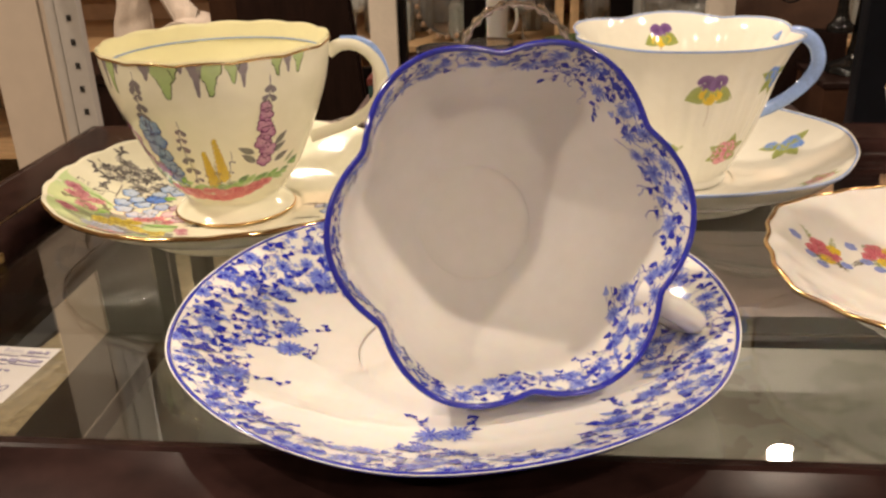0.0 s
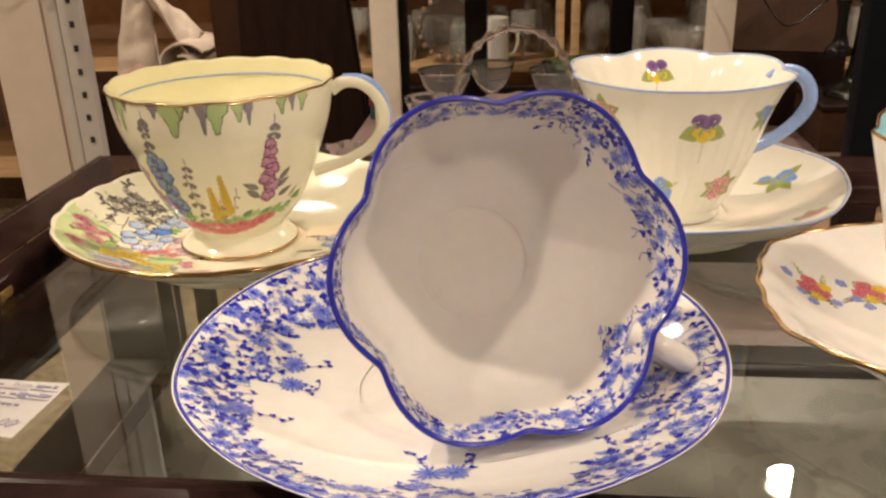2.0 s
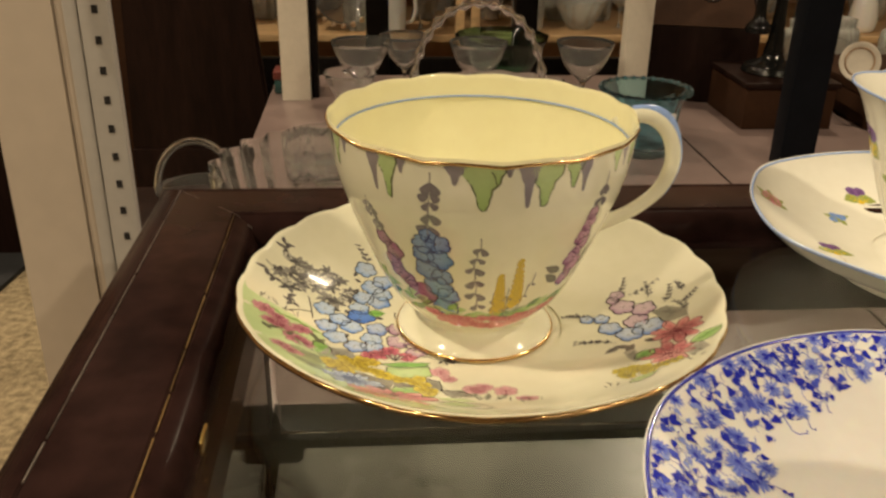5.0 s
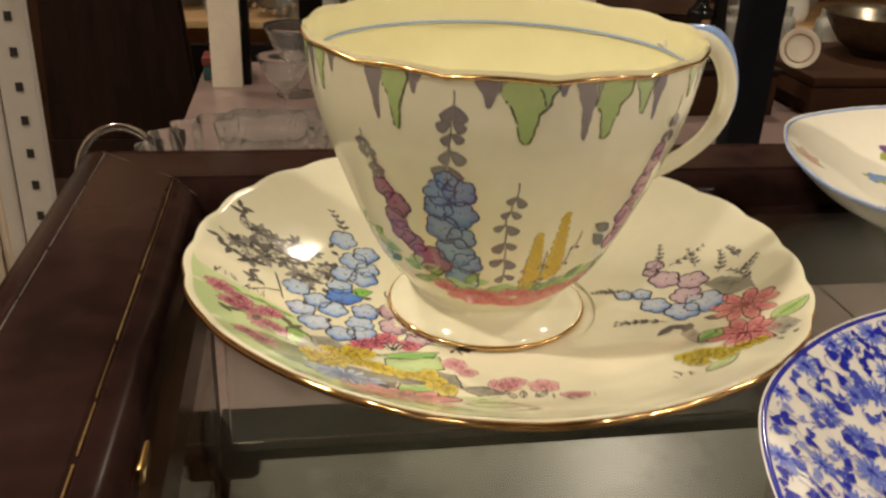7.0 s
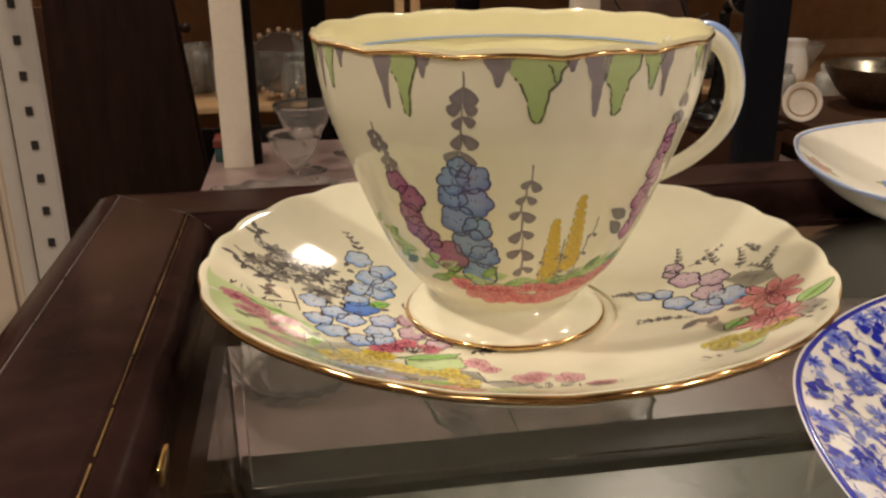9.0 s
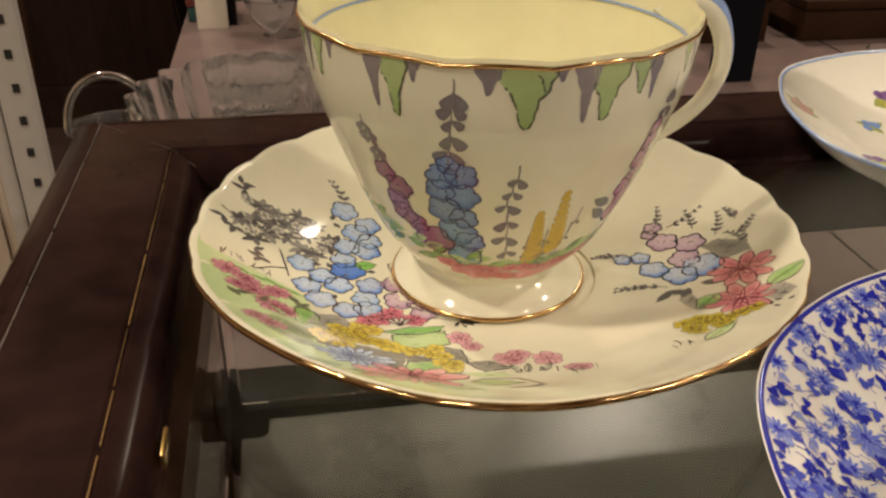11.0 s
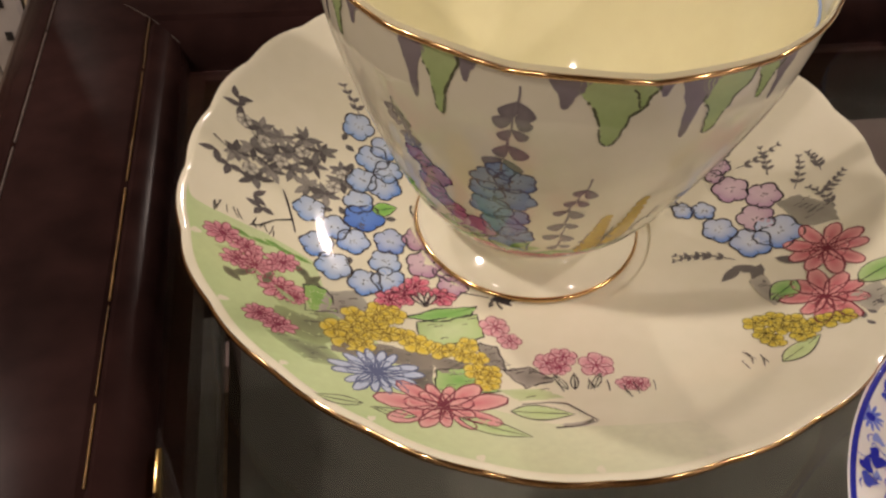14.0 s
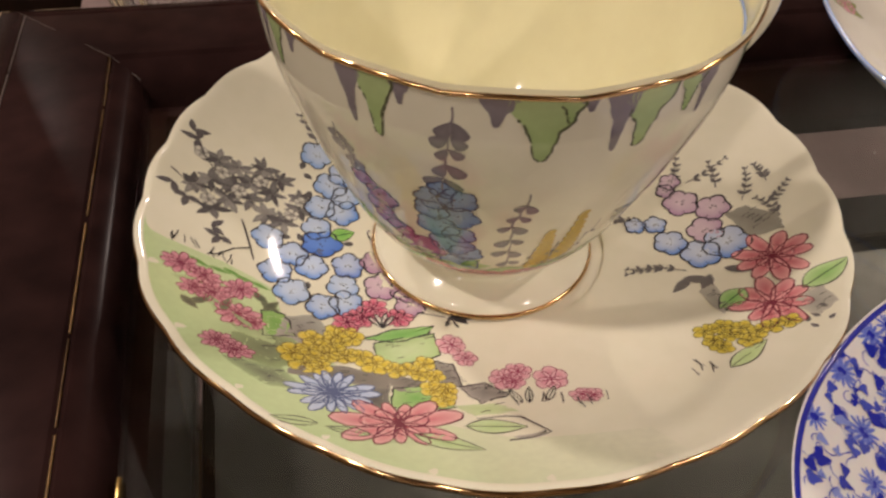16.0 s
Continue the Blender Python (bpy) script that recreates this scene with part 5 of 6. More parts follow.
b_in = Surface([B_OUT[-1]] + B_IN, b_cup_lobe, False, 1)
bi = Print(b_in, 4)
CUP_HUMPS = [(48, 16, 9), (8, 18, 9), (-38, 13, 16), (-62, 10, 5), (-92, 20, 6), (72, 12, 7), (120, 25, 5), (160, 20, 4), (215, 18, 5), (100, 10, 2)]


def cup_seat(power):
    while True:
        a = bi.rng.uniform(-180, 180)
        deep = 5.5 + reach(a, CUP_HUMPS)
        if bi.rng.random() < deep / 18 + 0.1:
            break
    k = bi.rng.random() ** (0.75 * power)
    return (radians(a - 5), (1.5 + deep * k) * MM), math.pi / 2, k


blue_border(bi, cup_seat, 0.86, 58, 260, 150)
bi.done("blue_flower_print", b_cup, "blue transfer-printed flowers inside the rim", "stuff")
b_out = Surface(B_OUT, b_cup_lobe, False, 1)
bo = Print(b_out, 14)


def outside_seat(power):
    a = bo.rng.uniform(-180, 180)
    deep = 10 + 9 * max(0.0, math.cos(radians(a * 3 + 40)))
    k = bo.rng.random() ** power
    return (radians(a), b_out.s[-1] - (1.2 + deep * k) * MM), -math.pi / 2, k


blue_border(bo, outside_seat, 0.95, 50, 160, 90)
bo.done("blue_flower_print", b_cup, "blue transfer-printed flowers round the outside", "stuff")


# sprigs on the white cup, its saucer and the gilt-edged saucer
def pansy(pr, at, k=1.0):
    for a in (-0.35, 3.5):
        pr.leaf(at, a, 5.4 * MM * k, 4.0 * MM * k, (0.30, 0.36, 0.08), (0.36, 0.40, 0.14))
    for a in (1.0, 2.1):
        pr.petal(at, (0, 0), a, 4.2 * MM * k, 4.0 * MM * k, (0.13, 0.06, 0.20), (0.24, 0.13, 0.34))
    for a in (-0.5, -1.6, -2.6):
        pr.petal(at, (0, 0), a, 3.2 * MM * k, 3.2 * MM * k, (0.72, 0.48, 0.03), YEL)
    pr.stroke(at, [(0, -0.003 * k), (0.0004, -0.005 * k), (-0.0002, -0.008 * k)], 0.0002, (0.35, 0.22, 0.14))


def rosebud(pr, at, k=1.0):
    for a in (2.7, 3.5, -0.5, 1.4, 0.4):
        pr.leaf(at, a, 5.2 * MM * k, 3.0 * MM * k, (0.27, 0.32, 0.08), (0.38, 0.42, 0.17))
    pr.flower(at, 3.5 * MM * k, 7, (0.74, 0.26, 0.34), (0.82, 0.46, 0.48), (0.56, 0.14, 0.22), None, 0.9, 0.95)
    pr.flower(at, 2.0 * MM * k, 5, (0.66, 0.10, 0.20), (0.84, 0.56, 0.56), None)


def forget_me_not(pr, at, k=1.0):
    for a in (0.4, 2.8, -1.4, 4.0):
        pr.leaf(at, a, 5.0 * MM * k, 2.4 * MM * k, (0.28, 0.34, 0.09), (0.40, 0.44, 0.18))
    for _ in range(10):
        pr.flower(at, 1.35 * MM * k, 5, (0.14, 0.27, 0.68), (0.24, 0.38, 0.76), None, YEL, 1.0, 0.9, None, (pr.rng.uniform(-2.6, 2.6) * MM * k, pr.rng.uniform(-1.8, 1.8) * MM * k))


wo = Surface(W_OUT, w_cup_lobe, False, 1)


def won(deg, z):
    return (radians(deg), wo.s_at(z * MM))


def single(surface, kind, at, k, parent, seed):
    """One sprig as a print of its own."""
    pr = Print(surface, seed)
    kind(pr, at, k)
    pr.done({pansy: "pansy_sprig", rosebud: "rose_sprig", forget_me_not: "forget_me_not_sprig"}[kind], parent,
            {pansy: "purple and yellow pansy sprig", rosebud: "pink rose sprig", forget_me_not: "blue forget-me-not sprig"}[kind])


for kind, d, z, k in ((pansy, -82, 46.6, 1.7), (rosebud, -144.5, 50.5, 1.6), (rosebud, -56, 18, 1.6), (forget_me_not, -112, 19, 1.8), (forget_me_not, -38, 49, 1.5), (pansy, 160, 42, 1.6), (rosebud, 110, 46, 1.6),
                      (forget_me_not, -172, 30, 1.7), (pansy, -165, 24, 1.4)):
    single(wo, kind, won(d, z), k * 1.15, w_cup, int(d) + 400)


def pansy_down(pr, at, k):
    for a in (0.35, -3.5):
        pr.leaf(at, a, 5.4 * MM * k, 4.0 * MM * k, (0.30, 0.36, 0.08), (0.36, 0.40, 0.14))
    for a in (-1.0, -2.1):
        pr.petal(at, (0, 0), a, 4.2 * MM * k, 4.0 * MM * k, (0.13, 0.06, 0.20), (0.24, 0.13, 0.34))
    for a in (0.5, 1.6, 2.6):
        pr.petal(at, (0, 0), a, 3.2 * MM * k, 3.2 * MM * k, (0.72, 0.48, 0.03), YEL)
    pr.stroke(at, [(0, 0.003 * k), (0.0004, 0.005 * k), (-0.0002, 0.008 * k)], 0.0003, (0.35, 0.22, 0.14))


wi = Surface([W_OUT[-1]] + W_IN, w_cup_lobe, False, 1)
wq = Print(wi, 7)
pansy_down(wq, (radians(95), 0.0125), 1.6)
wq.done("pansy_sprig", w_cup, "purple and yellow pansy sprig inside the cup")
ws = Surface(w_up, w_lobe, True, 1)
for kind, x, y, k in ((forget_me_not, 53, 20, 2.3), (forget_me_not, 12, -52, 2.4), (rosebud, 52, -32, 1.5), (rosebud, -55.5, 32.5, 1.3), (pansy, -10, 50, 1.4), (forget_me_not, -26, 34, 1.2), (pansy, -43, 4, 1.4), (rosebud, -30, -44, 1.4)):
    single(ws, kind, (x * MM, y * MM), k, w_saucer, int(x) + 500)
rsf = Surface(r_up, r_lobe, True, 1)
for cx, cy, seed in ((-42, 23, 10), (-22, 28, 11), (-5, -46, 12), (34, 34, 13)):
    rs = Print(rsf, seed)
    for _ in range(9):
        rs.sprig(((cx + rs.rng.uniform(-5, 5)) * MM, (cy + rs.rng.uniform(-6, 6)) * MM), rs.rng.uniform(0, 6.28), 7 * MM, 4, 2.2 * MM, rs.rng.choice(((0.22, 0.28, 0.13), (0.34, 0.40, 0.18), (0.16, 0.14, 0.10))))
    for dx, dy, r in ((0, 4, 3.6), (3, 0, 3.4), (-3, 0, 2.8)):
        rs.flower(((cx + dx) * MM, (cy + dy) * MM), r * MM, 6, (0.56, 0.10, 0.14), (0.72, 0.30, 0.32), (0.40, 0.06, 0.11), YEL)
    for dx, dy in ((1, -3), (5, 4)):
        rs.flower(((cx + dx) * MM, (cy + dy) * MM), 2.6 * MM, 5, YEL, (0.74, 0.50, 0.05), None)
    for dx, dy in ((-8, 4), (-2, -8), (7, -4), (-5, -4)):
        rs.flower(((cx + dx) * MM, (cy + dy) * MM), 2.2 * MM, 5, (0.20, 0.24, 0.58), (0.32, 0.38, 0.70), None)
    rs.done("flower_spray", r_saucer, "small red, yellow and blue flower spray")


# ---------------------------------------------------------------- behind the table
PINK = -0.33
board = thing("low_table", (0.25, 1.25, FLOOR), "low table with a dusty pink board top", "table")
put(new("top", finish(box((-0.61, -0.70, PINK - 0.03 - FLOOR), (1.15, 0.78, PINK - FLOOR), 0.003), "top", PINKTOP)), board)
for lx in (-0.58, 1.10):
    for ly in (-0.66, 0.72):
        put(new("leg", finish(box((lx - 0.02, ly - 0.02, 0), (lx + 0.02, ly + 0.02, PINK - 0.031 - FLOOR), 0.002), "leg", EBONY)), board)

# slotted shelving upright and its cream side panel
upright = thing("shelving_upright", (-0.2790, 0.534, FLOOR), "white slotted steel shelving upright", "shelf upright")
bm = box((-0.008, -0.012, 0), (0.006, -0.005, 2.3), 0.001)
put(new("channel", finish(bm, "channel", STEEL)), upright)
# No openings are cut: near-black plates carry the shade inside the slots.
slot_front = finish(box((-0.0016, -0.0124, -0.0014), (0.0012, -0.0115, 0.0024)), "slot", SLOT_SHADE)
for i in range(28):
    put(new("slot", slot_front), upright).location = (0, 0, 0.62 + i * 0.0145)
panel = thing("side_panel", (-0.3113, 0.534, FLOOR), "cream painted shelving side panel with folded edges", "panel")
put(new("board", finish(box((-0.0235, -0.010, 0), (0.0120, 0.010, 2.3), 0.001), "board", CREAM)), panel)
put(new("fold", finish(box((0.0124, -0.0085, 0), (0.0165, 0.010, 2.3), 0.0008), "fold", CREAM)), panel)
put(new("fold", finish(box((0.0169, -0.0112, 0), (0.0235, 0.010, 2.3), 0.0012), "fold", STEEL)), panel)["label"] = "white steel folded edge"

# posts of the shop's shelving
for px, py, w, mat_, lab in ((-0.302, 1.84, 0.056, PALE, "off-white painted wooden post"), (0.370, 1.81, 0.050, PALE, "off-white painted wooden post")):
    solid("post", finish(box((-w / 2, -0.02, 0), (w / 2, 0.02, CEIL - FLOOR), 0.003), "post", mat_), (px, py, FLOOR), lab, "post", "white posts")
solid("post", finish(box((-0.029, -0.02, 0), (0.029, 0.02, CEIL - FLOOR), 0.004), "post", CHARCOAL), (0.534, 1.42, FLOOR), "charcoal painted square post", "post")

solid("post", finish(box((-0.007, -0.02, 0), (0.007, 0.02, CEIL - FLOOR), 0.002), "post", EBONY), (-0.2655, 1.86, FLOOR), "narrow black post behind a white post", "post")

# wall cabinet with pine shelves
cab = thing("shelf_cabinet", (0.0, 2.66, FLOOR), "open pine shelf cabinet with dark uprights and crowded glassware", "cabinet")
put(new("back", finish(box((-1.9, 0.30, 0), (1.9, 0.33, 1.9)), "back", BROWNBOARD)), cab)["label"] = "brown backing board"
for z in (-0.62, -0.315, -0.005, 0.30, 0.62):
    put(new("shelf", finish(box((-1.9, -0.26, z - FLOOR - 0.018), (1.9, 0.298, z - FLOOR), 0.002), "shelf", PINE)), cab)
for x in (-0.138, 0.222):
    put(new("upright", finish(box((x - 0.0275, -0.43, 0), (x + 0.0275, -0.38, 1.9), 0.003), "upright", EBONY)), cab)["label"] = "black stained upright"
for x in (0.075, 0.115, -0.62, 0.75):
    put(new("divider", finish(box((x - 0.011, -0.285, 0.0), (x + 0.011, -0.262, 1.9), 0.001), "divider", PINE)), cab)
put(new("base_rail", finish(box((-0.60, -0.40, PINK - FLOOR - 0.12), (0.75, -0.37, -0.345 - FLOOR), 0.003), "base_rail", EBONY)), cab)

# dark board leaning against the shelves
leaf = thing("table_leaf", (-0.535, 2.02, FLOOR), "dark walnut table leaf standing on edge", "board")
bm = bmesh.new()
vs = [(-0.150, -0.012, 0.30), (0.165, -0.012, 0.30), (0.118, -0.012, 0.786), (-0.131, -0.012, 0.786)]
q = [bm.verts.new(v) for v in vs] + [bm.verts.new((x, 0.012, z)) for x, _, z in vs]
for f in ((0, 1, 2, 3), (7, 6, 5, 4), (0, 4, 5, 1), (1, 5, 6, 2), (2, 6, 7, 3), (3, 7, 4, 0)):
    bm.faces.new([q[i] for i in f])
bmesh.ops.bevel(bm, geom=bm.edges[:], offset=0.006, segments=2, affect="EDGES")
put(new("leaf", finish(bm, "leaf", WALNUT)), leaf)
put(new("foot", finish(box((-0.15, -0.02, 0), (0.16, 0.02, 0.31), 0.003), "foot", WALNUT)), leaf)
bk = put(new("bracket", tube("bracket", [(-0.001, -0.013, 0.905), (-0.024, -0.030, 0.892), (-0.031, -0.030, 0.903), (-0.026, -0.026, 0.910), (0.0, -0.014, 0.912)], [0.0016], STEEL, 8, step=0.004)), upright)
bk["label"] = "bent white wire bracket"
put(new("knob", lathe("knob", [(0.0, 0.0), (0.006, 0.0), (0.010, 0.008), (0.009, 0.016), (0.0, 0.020)], WALNUT, 20, None, 0.004)), leaf).matrix_local = pose(0.126, 0, 0.715, 0, 90, 0)
for sx in (-0.25, 0.15, 0.55, 0.95):
    put(new("seam", finish(box((sx - 0.0015, -0.69, PINK - FLOOR), (sx + 0.0015, 0.77, PINK - FLOOR + 0.0006)), "seam", EBONY)), board)
put(new("seam", finish(box((-0.60, -0.20, PINK - FLOOR), (1.14, -0.197, PINK - FLOOR + 0.0008)), "seam", EBONY)), board)


# ---------------------------------------------------------------- glass and clutter behind the table
def glass_thing(name, prof, at, label, category, material=CRYSTAL, lobe=None, segs=40, group=""):
    ob = solid(name, lathe(name, prof, material, segs, lobe, 0.004), at, label, category, group)
    return ob


def flutes(n, deep):
    return lambda a, r, z: (r * (1 + deep * np.cos(n * a)), z)


GOBLET = [(0.0, 0.0), (0.034, 0.0), (0.034, 0.002), (0.010, 0.006), (0.005, 0.012), (0.0045, 0.040), (0.008, 0.050), (0.024, 0.066), (0.040, 0.086), (0.055, 0.123), (0.0535, 0.1235), (0.038, 0.088),
          (0.022, 0.069), (0.006, 0.056), (0.0, 0.055)]
gob = glass_thing("goblet", GOBLET, (-0.173, 1.77, PINK), "clear pressed glass goblet with a flared bowl", "goblet", lobe=flutes(16, 0.012), group="goblets")
for gx, gy, k in ((0.052, 1.77, 1.0), (0.260, 1.77, 1.0), (-0.190, 1.62, 0.82), (-0.085, 1.90, 0.9)):
    c = copy_thing(gob, pose(gx, gy, PINK))
    c.scale = (k, k, k)
glass_thing("glass_bowl", [(0.0, 0.0), (0.05, 0.0), (0.055, 0.006), (0.085, 0.05), (0.105, 0.11), (0.118, 0.172), (0.1155, 0.172), (0.102, 0.112), (0.082, 0.054), (0.05, 0.012), (0.0, 0.010)],
            (-0.19, 0.93, PINK), "clear cut glass fruit bowl on the low table", "bowl", lobe=flutes(20, 0.05), segs=160)

basket = thing("glass_basket", (0.005, 1.17, PINK), "clear glass basket with a twisted arched handle", "basket")
put(new("bowl", lathe("bowl", [(0.0, 0.0), (0.06, 0.0), (0.062, 0.006), (0.045, 0.012), (0.075, 0.05), (0.105, 0.12), (0.122, 0.178), (0.119, 0.178), (0.102, 0.122), (0.072, 0.054), (0.0, 0.020)],
                      CRYSTAL, 144, flutes(18, 0.045), 0.004)), basket)
arch = []
for i in range(81):
    t = i / 80
    a = math.pi * (1 - t)
    arch.append((-0.024 + 0.083 * math.cos(a), 0.0, 0.165 + 0.131 * math.sin(a) ** 0.8))
twist_r = [0.0045 * (1 + 0.42 * math.sin(i * 1.15)) for i in range(81)]
put(new("handle", tube("handle", arch, twist_r, CRYSTAL, 8, step=0.0)), basket)["label"] = "twisted clear glass handle"

tum = thing("tumbler", (0.302, 1.50, PINK), "pale blue pressed glass tumbler with a beaded rim", "tumbler")
put(new("body", lathe("body", [(0.0, 0.0), (0.050, 0.0), (0.052, 0.004), (0.056, 0.04), (0.062, 0.085), (0.073, 0.106), (0.070, 0.106), (0.058, 0.084), (0.052, 0.04), (0.046, 0.012), (0.0, 0.010)], BLUEGLASS, 60, flutes(14, 0.018), 0.004)), tum)
bead_mesh = lathe("bead", [(0.0, -0.005), (0.0045, -0.002), (0.0045, 0.002), (0.0, 0.005)], BLUEGLASS, 10, None, 0.002)
for i in range(28):
    a = 2 * math.pi * i / 28
    put(new("bead", bead_mesh), tum).location = (0.0735 * math.cos(a), 0.0735 * math.sin(a), 0.106)
tag = put(new("sticker", finish(box((0.020, -0.0605, 0.050), (0.036, -0.0595, 0.080)), "sticker", PAPER)), tum)
tag["label"] = "small white price sticker"
glass_thing("glass_bowl", [(0.0, 0.0), (0.04, 0.0), (0.06, 0.03), (0.095, 0.10), (0.092, 0.10), (0.056, 0.034), (0.0, 0.008)], (0.12, 1.93, PINK), "dark green glass bowl on the low table", "bowl", GREENGLASS, flutes(12, 0.02), 48)
glass_thing("glass_dish", [(0.0, 0.0), (0.05, 0.0), (0.075, 0.014), (0.098, 0.034), (0.096, 0.036), (0.072, 0.018), (0.0, 0.006)], (0.02, 0.80, PINK), "shallow clear glass dish on the low table", "dish", CRYSTAL, flutes(20, 0.02), 60)
glass_thing("glass_dish", [(0.0, 0.0), (0.05, 0.0), (0.075, 0.014), (0.098, 0.034), (0.096, 0.036), (0.072, 0.018), (0.0, 0.006)], (0.27, 1.02, PINK), "shallow clear glass dish on the low table", "dish", CRYSTAL, flutes(20, 0.02), 60)
glass_thing("decanter", [(0.0, 0.0), (0.04, 0.0), (0.046, 0.01), (0.05, 0.05), (0.042, 0.085), (0.016, 0.11), (0.013, 0.15), (0.02, 0.165), (0.018, 0.165), (0.010, 0.148), (0.012, 0.11), (0.038, 0.08), (0.044, 0.02), (0.0, 0.012)],
            (0.50, 1.02, PINK), "clear glass decanter without a stopper", "decanter", CRYSTAL, flutes(10, 0.02), 40)
glass_thing("glass_dish", [(0.0, 0.0), (0.06, 0.0), (0.075, 0.008), (0.085, 0.05), (0.082, 0.05), (0.072, 0.012), (0.0, 0.006)], (-0.215, 1.40, PINK), "ribbed clear glass dish on the low table", "dish", CRYSTAL, flutes(40, 0.02), 120)
tin = thing("printed_tin", (-0.310, 1.90, PINK), "small red and green printed tin on the low table", "tin")
put(new("body", finish(box((-0.04, -0.030, 0), (0.04, 0.030, 0.028), 0.003), "body", LEAFGREEN)), tin)
put(new("lid", finish(box((-0.042, -0.032, 0.0285), (0.042, 0.032, 0.045), 0.003), "lid", RED)), tin)["label"] = "red lid"

# a stool with a second glass basket
stool = thing("stool", (-0.425, 1.33, FLOOR), "dark wooden stool beside the low table", "stool")
put(new("seat", finish(box((-0.11, -0.12, 0.405), (0.11, 0.12, 0.43), 0.006), "seat", WALNUT)), stool)
for sx in (-0.09, 0.09):
    for sy in (-0.10, 0.10):
        put(new("leg", finish(box((sx - 0.014, sy - 0.014, 0), (sx + 0.014, sy + 0.014, 0.405), 0.003), "leg", WALNUT)), stool)
hb = thing("glass_basket", (-0.41, 1.33, FLOOR + 0.43), "small clear glass basket with a plain hoop handle", "basket")
put(new("bowl", lathe("bowl", [(0.0, 0.0), (0.03, 0.0), (0.045, 0.018), (0.06, 0.040), (0.058, 0.041), (0.042, 0.021), (0.0, 0.006)], CRYSTAL, 48, flutes(12, 0.02), 0.004)), hb)
put(new("handle", tube("handle", [(0.058 * math.cos(math.pi * i / 24), 0, 0.038 + 0.076 * math.sin(math.pi * i / 24)) for i in range(25)], [0.0055], CRYSTAL, 10, step=0.0)), hb)

# glassware on the cabinet's shelves
rng = random.Random(21)
KINDS = [
    ("jar", [(0.0, 0.0), (0.036, 0.0), (0.040, 0.01), (0.040, 0.10), (0.030, 0.115), (0.032, 0.13), (0.029, 0.13), (0.027, 0.115), (0.037, 0.098), (0.037, 0.012), (0.0, 0.008)], "clear glass jar", LIGHT_HAZED),
    ("vase", [(0.0, 0.0), (0.030, 0.0), (0.026, 0.02), (0.034, 0.07), (0.026, 0.13), (0.044, 0.18), (0.042, 0.18), (0.023, 0.13), (0.031, 0.07), (0.0, 0.01)], "clear fluted glass vase", LIGHT_HAZED),
    ("glass_bowl", [(0.0, 0.0), (0.03, 0.0), (0.05, 0.03), (0.075, 0.08), (0.072, 0.08), (0.046, 0.034), (0.0, 0.008)], "clear cut glass bowl", LIGHT_HAZED),
    ("wine_glass", [(0.0, 0.0), (0.03, 0.0), (0.005, 0.005), (0.004, 0.06), (0.03, 0.085), (0.034, 0.13), (0.032, 0.13), (0.027, 0.087), (0.0, 0.066)], "clear stemmed wine glass", LIGHT_HAZED),
    ("china_jug", [(0.0, 0.0), (0.032, 0.0), (0.042, 0.03), (0.036, 0.08), (0.030, 0.10), (0.036, 0.12), (0.033, 0.12), (0.026, 0.10), (0.033, 0.08), (0.038, 0.03), (0.0, 0.008)], "plain white china jug", WHITE),
]
meshes = [lathe(n, prof, m, 48, flutes(12, 0.045) if m is not WHITE else None, 0.006) for n, prof, _l, m in KINDS]
for shelf_z in (-0.315, -0.005):
    for row in (2.50, 2.64, 2.80):
        x = -0.62
        while x < 1.35:
            k = rng.choices(range(5), (5, 4, 5, 6, 1.2))[0]
            nm, _p, lab, _m = KINDS[k]
            s = rng.uniform(0.8, 1.12)
            if not (abs(x - 0.115) < 0.06 and row < 2.6):
                ob = solid(nm, meshes[k], (x, row + rng.uniform(-0.02, 0.02), shelf_z), lab + " on a pine shelf", nm.replace("_", " "), "glassware on the shelves", turn=rng.uniform(0, 360))
                ob.scale = (s, s, s)
            x += rng.uniform(0.11, 0.19)
plate = thing("plate", (-0.225, 2.45, -0.305), "glass plate with a beaded openwork border, propped upright", "plate")
plate.matrix_world = pose(-0.225, 2.45, -0.218, 80, 0, 0)
put(new("disc", lathe("disc", [(0.0, 0.0), (0.05, 0.0), (0.075, 0.008), (0.075, 0.011), (0.05, 0.004), (0.0, 0.004)], CRYSTAL, 48, None, 0.006)), plate)
pb = lathe("bead", [(0.0, -0.006), (0.007, -0.003), (0.007, 0.003), (0.0, 0.006)], CHINTZ, 8, None, 0.003)
for i in range(20):
    a = 2 * math.pi * i / 20
    put(new("bead", pb), plate).location = (0.082 * math.cos(a), 0.082 * math.sin(a), 0.010)
mug = thing("mug", (-0.098, 2.44, -0.315), "plain white china mug on a pine shelf", "mug")
put(new("body", lathe("body", [(0.0, 0.0), (0.034, 0.0), (0.036, 0.004), (0.037, 0.11), (0.0345, 0.11), (0.033, 0.008), (0.0, 0.006)], WHITE, 40, None, 0.006)), mug)
put(new("handle", tube("handle", [(0.035, 0, 0.095), (0.055, 0, 0.095), (0.062, 0, 0.06), (0.052, 0, 0.03), (0.035, 0, 0.025)], [0.005], WHITE, 10, step=0.004, up=(0, 1, 0))), mug)

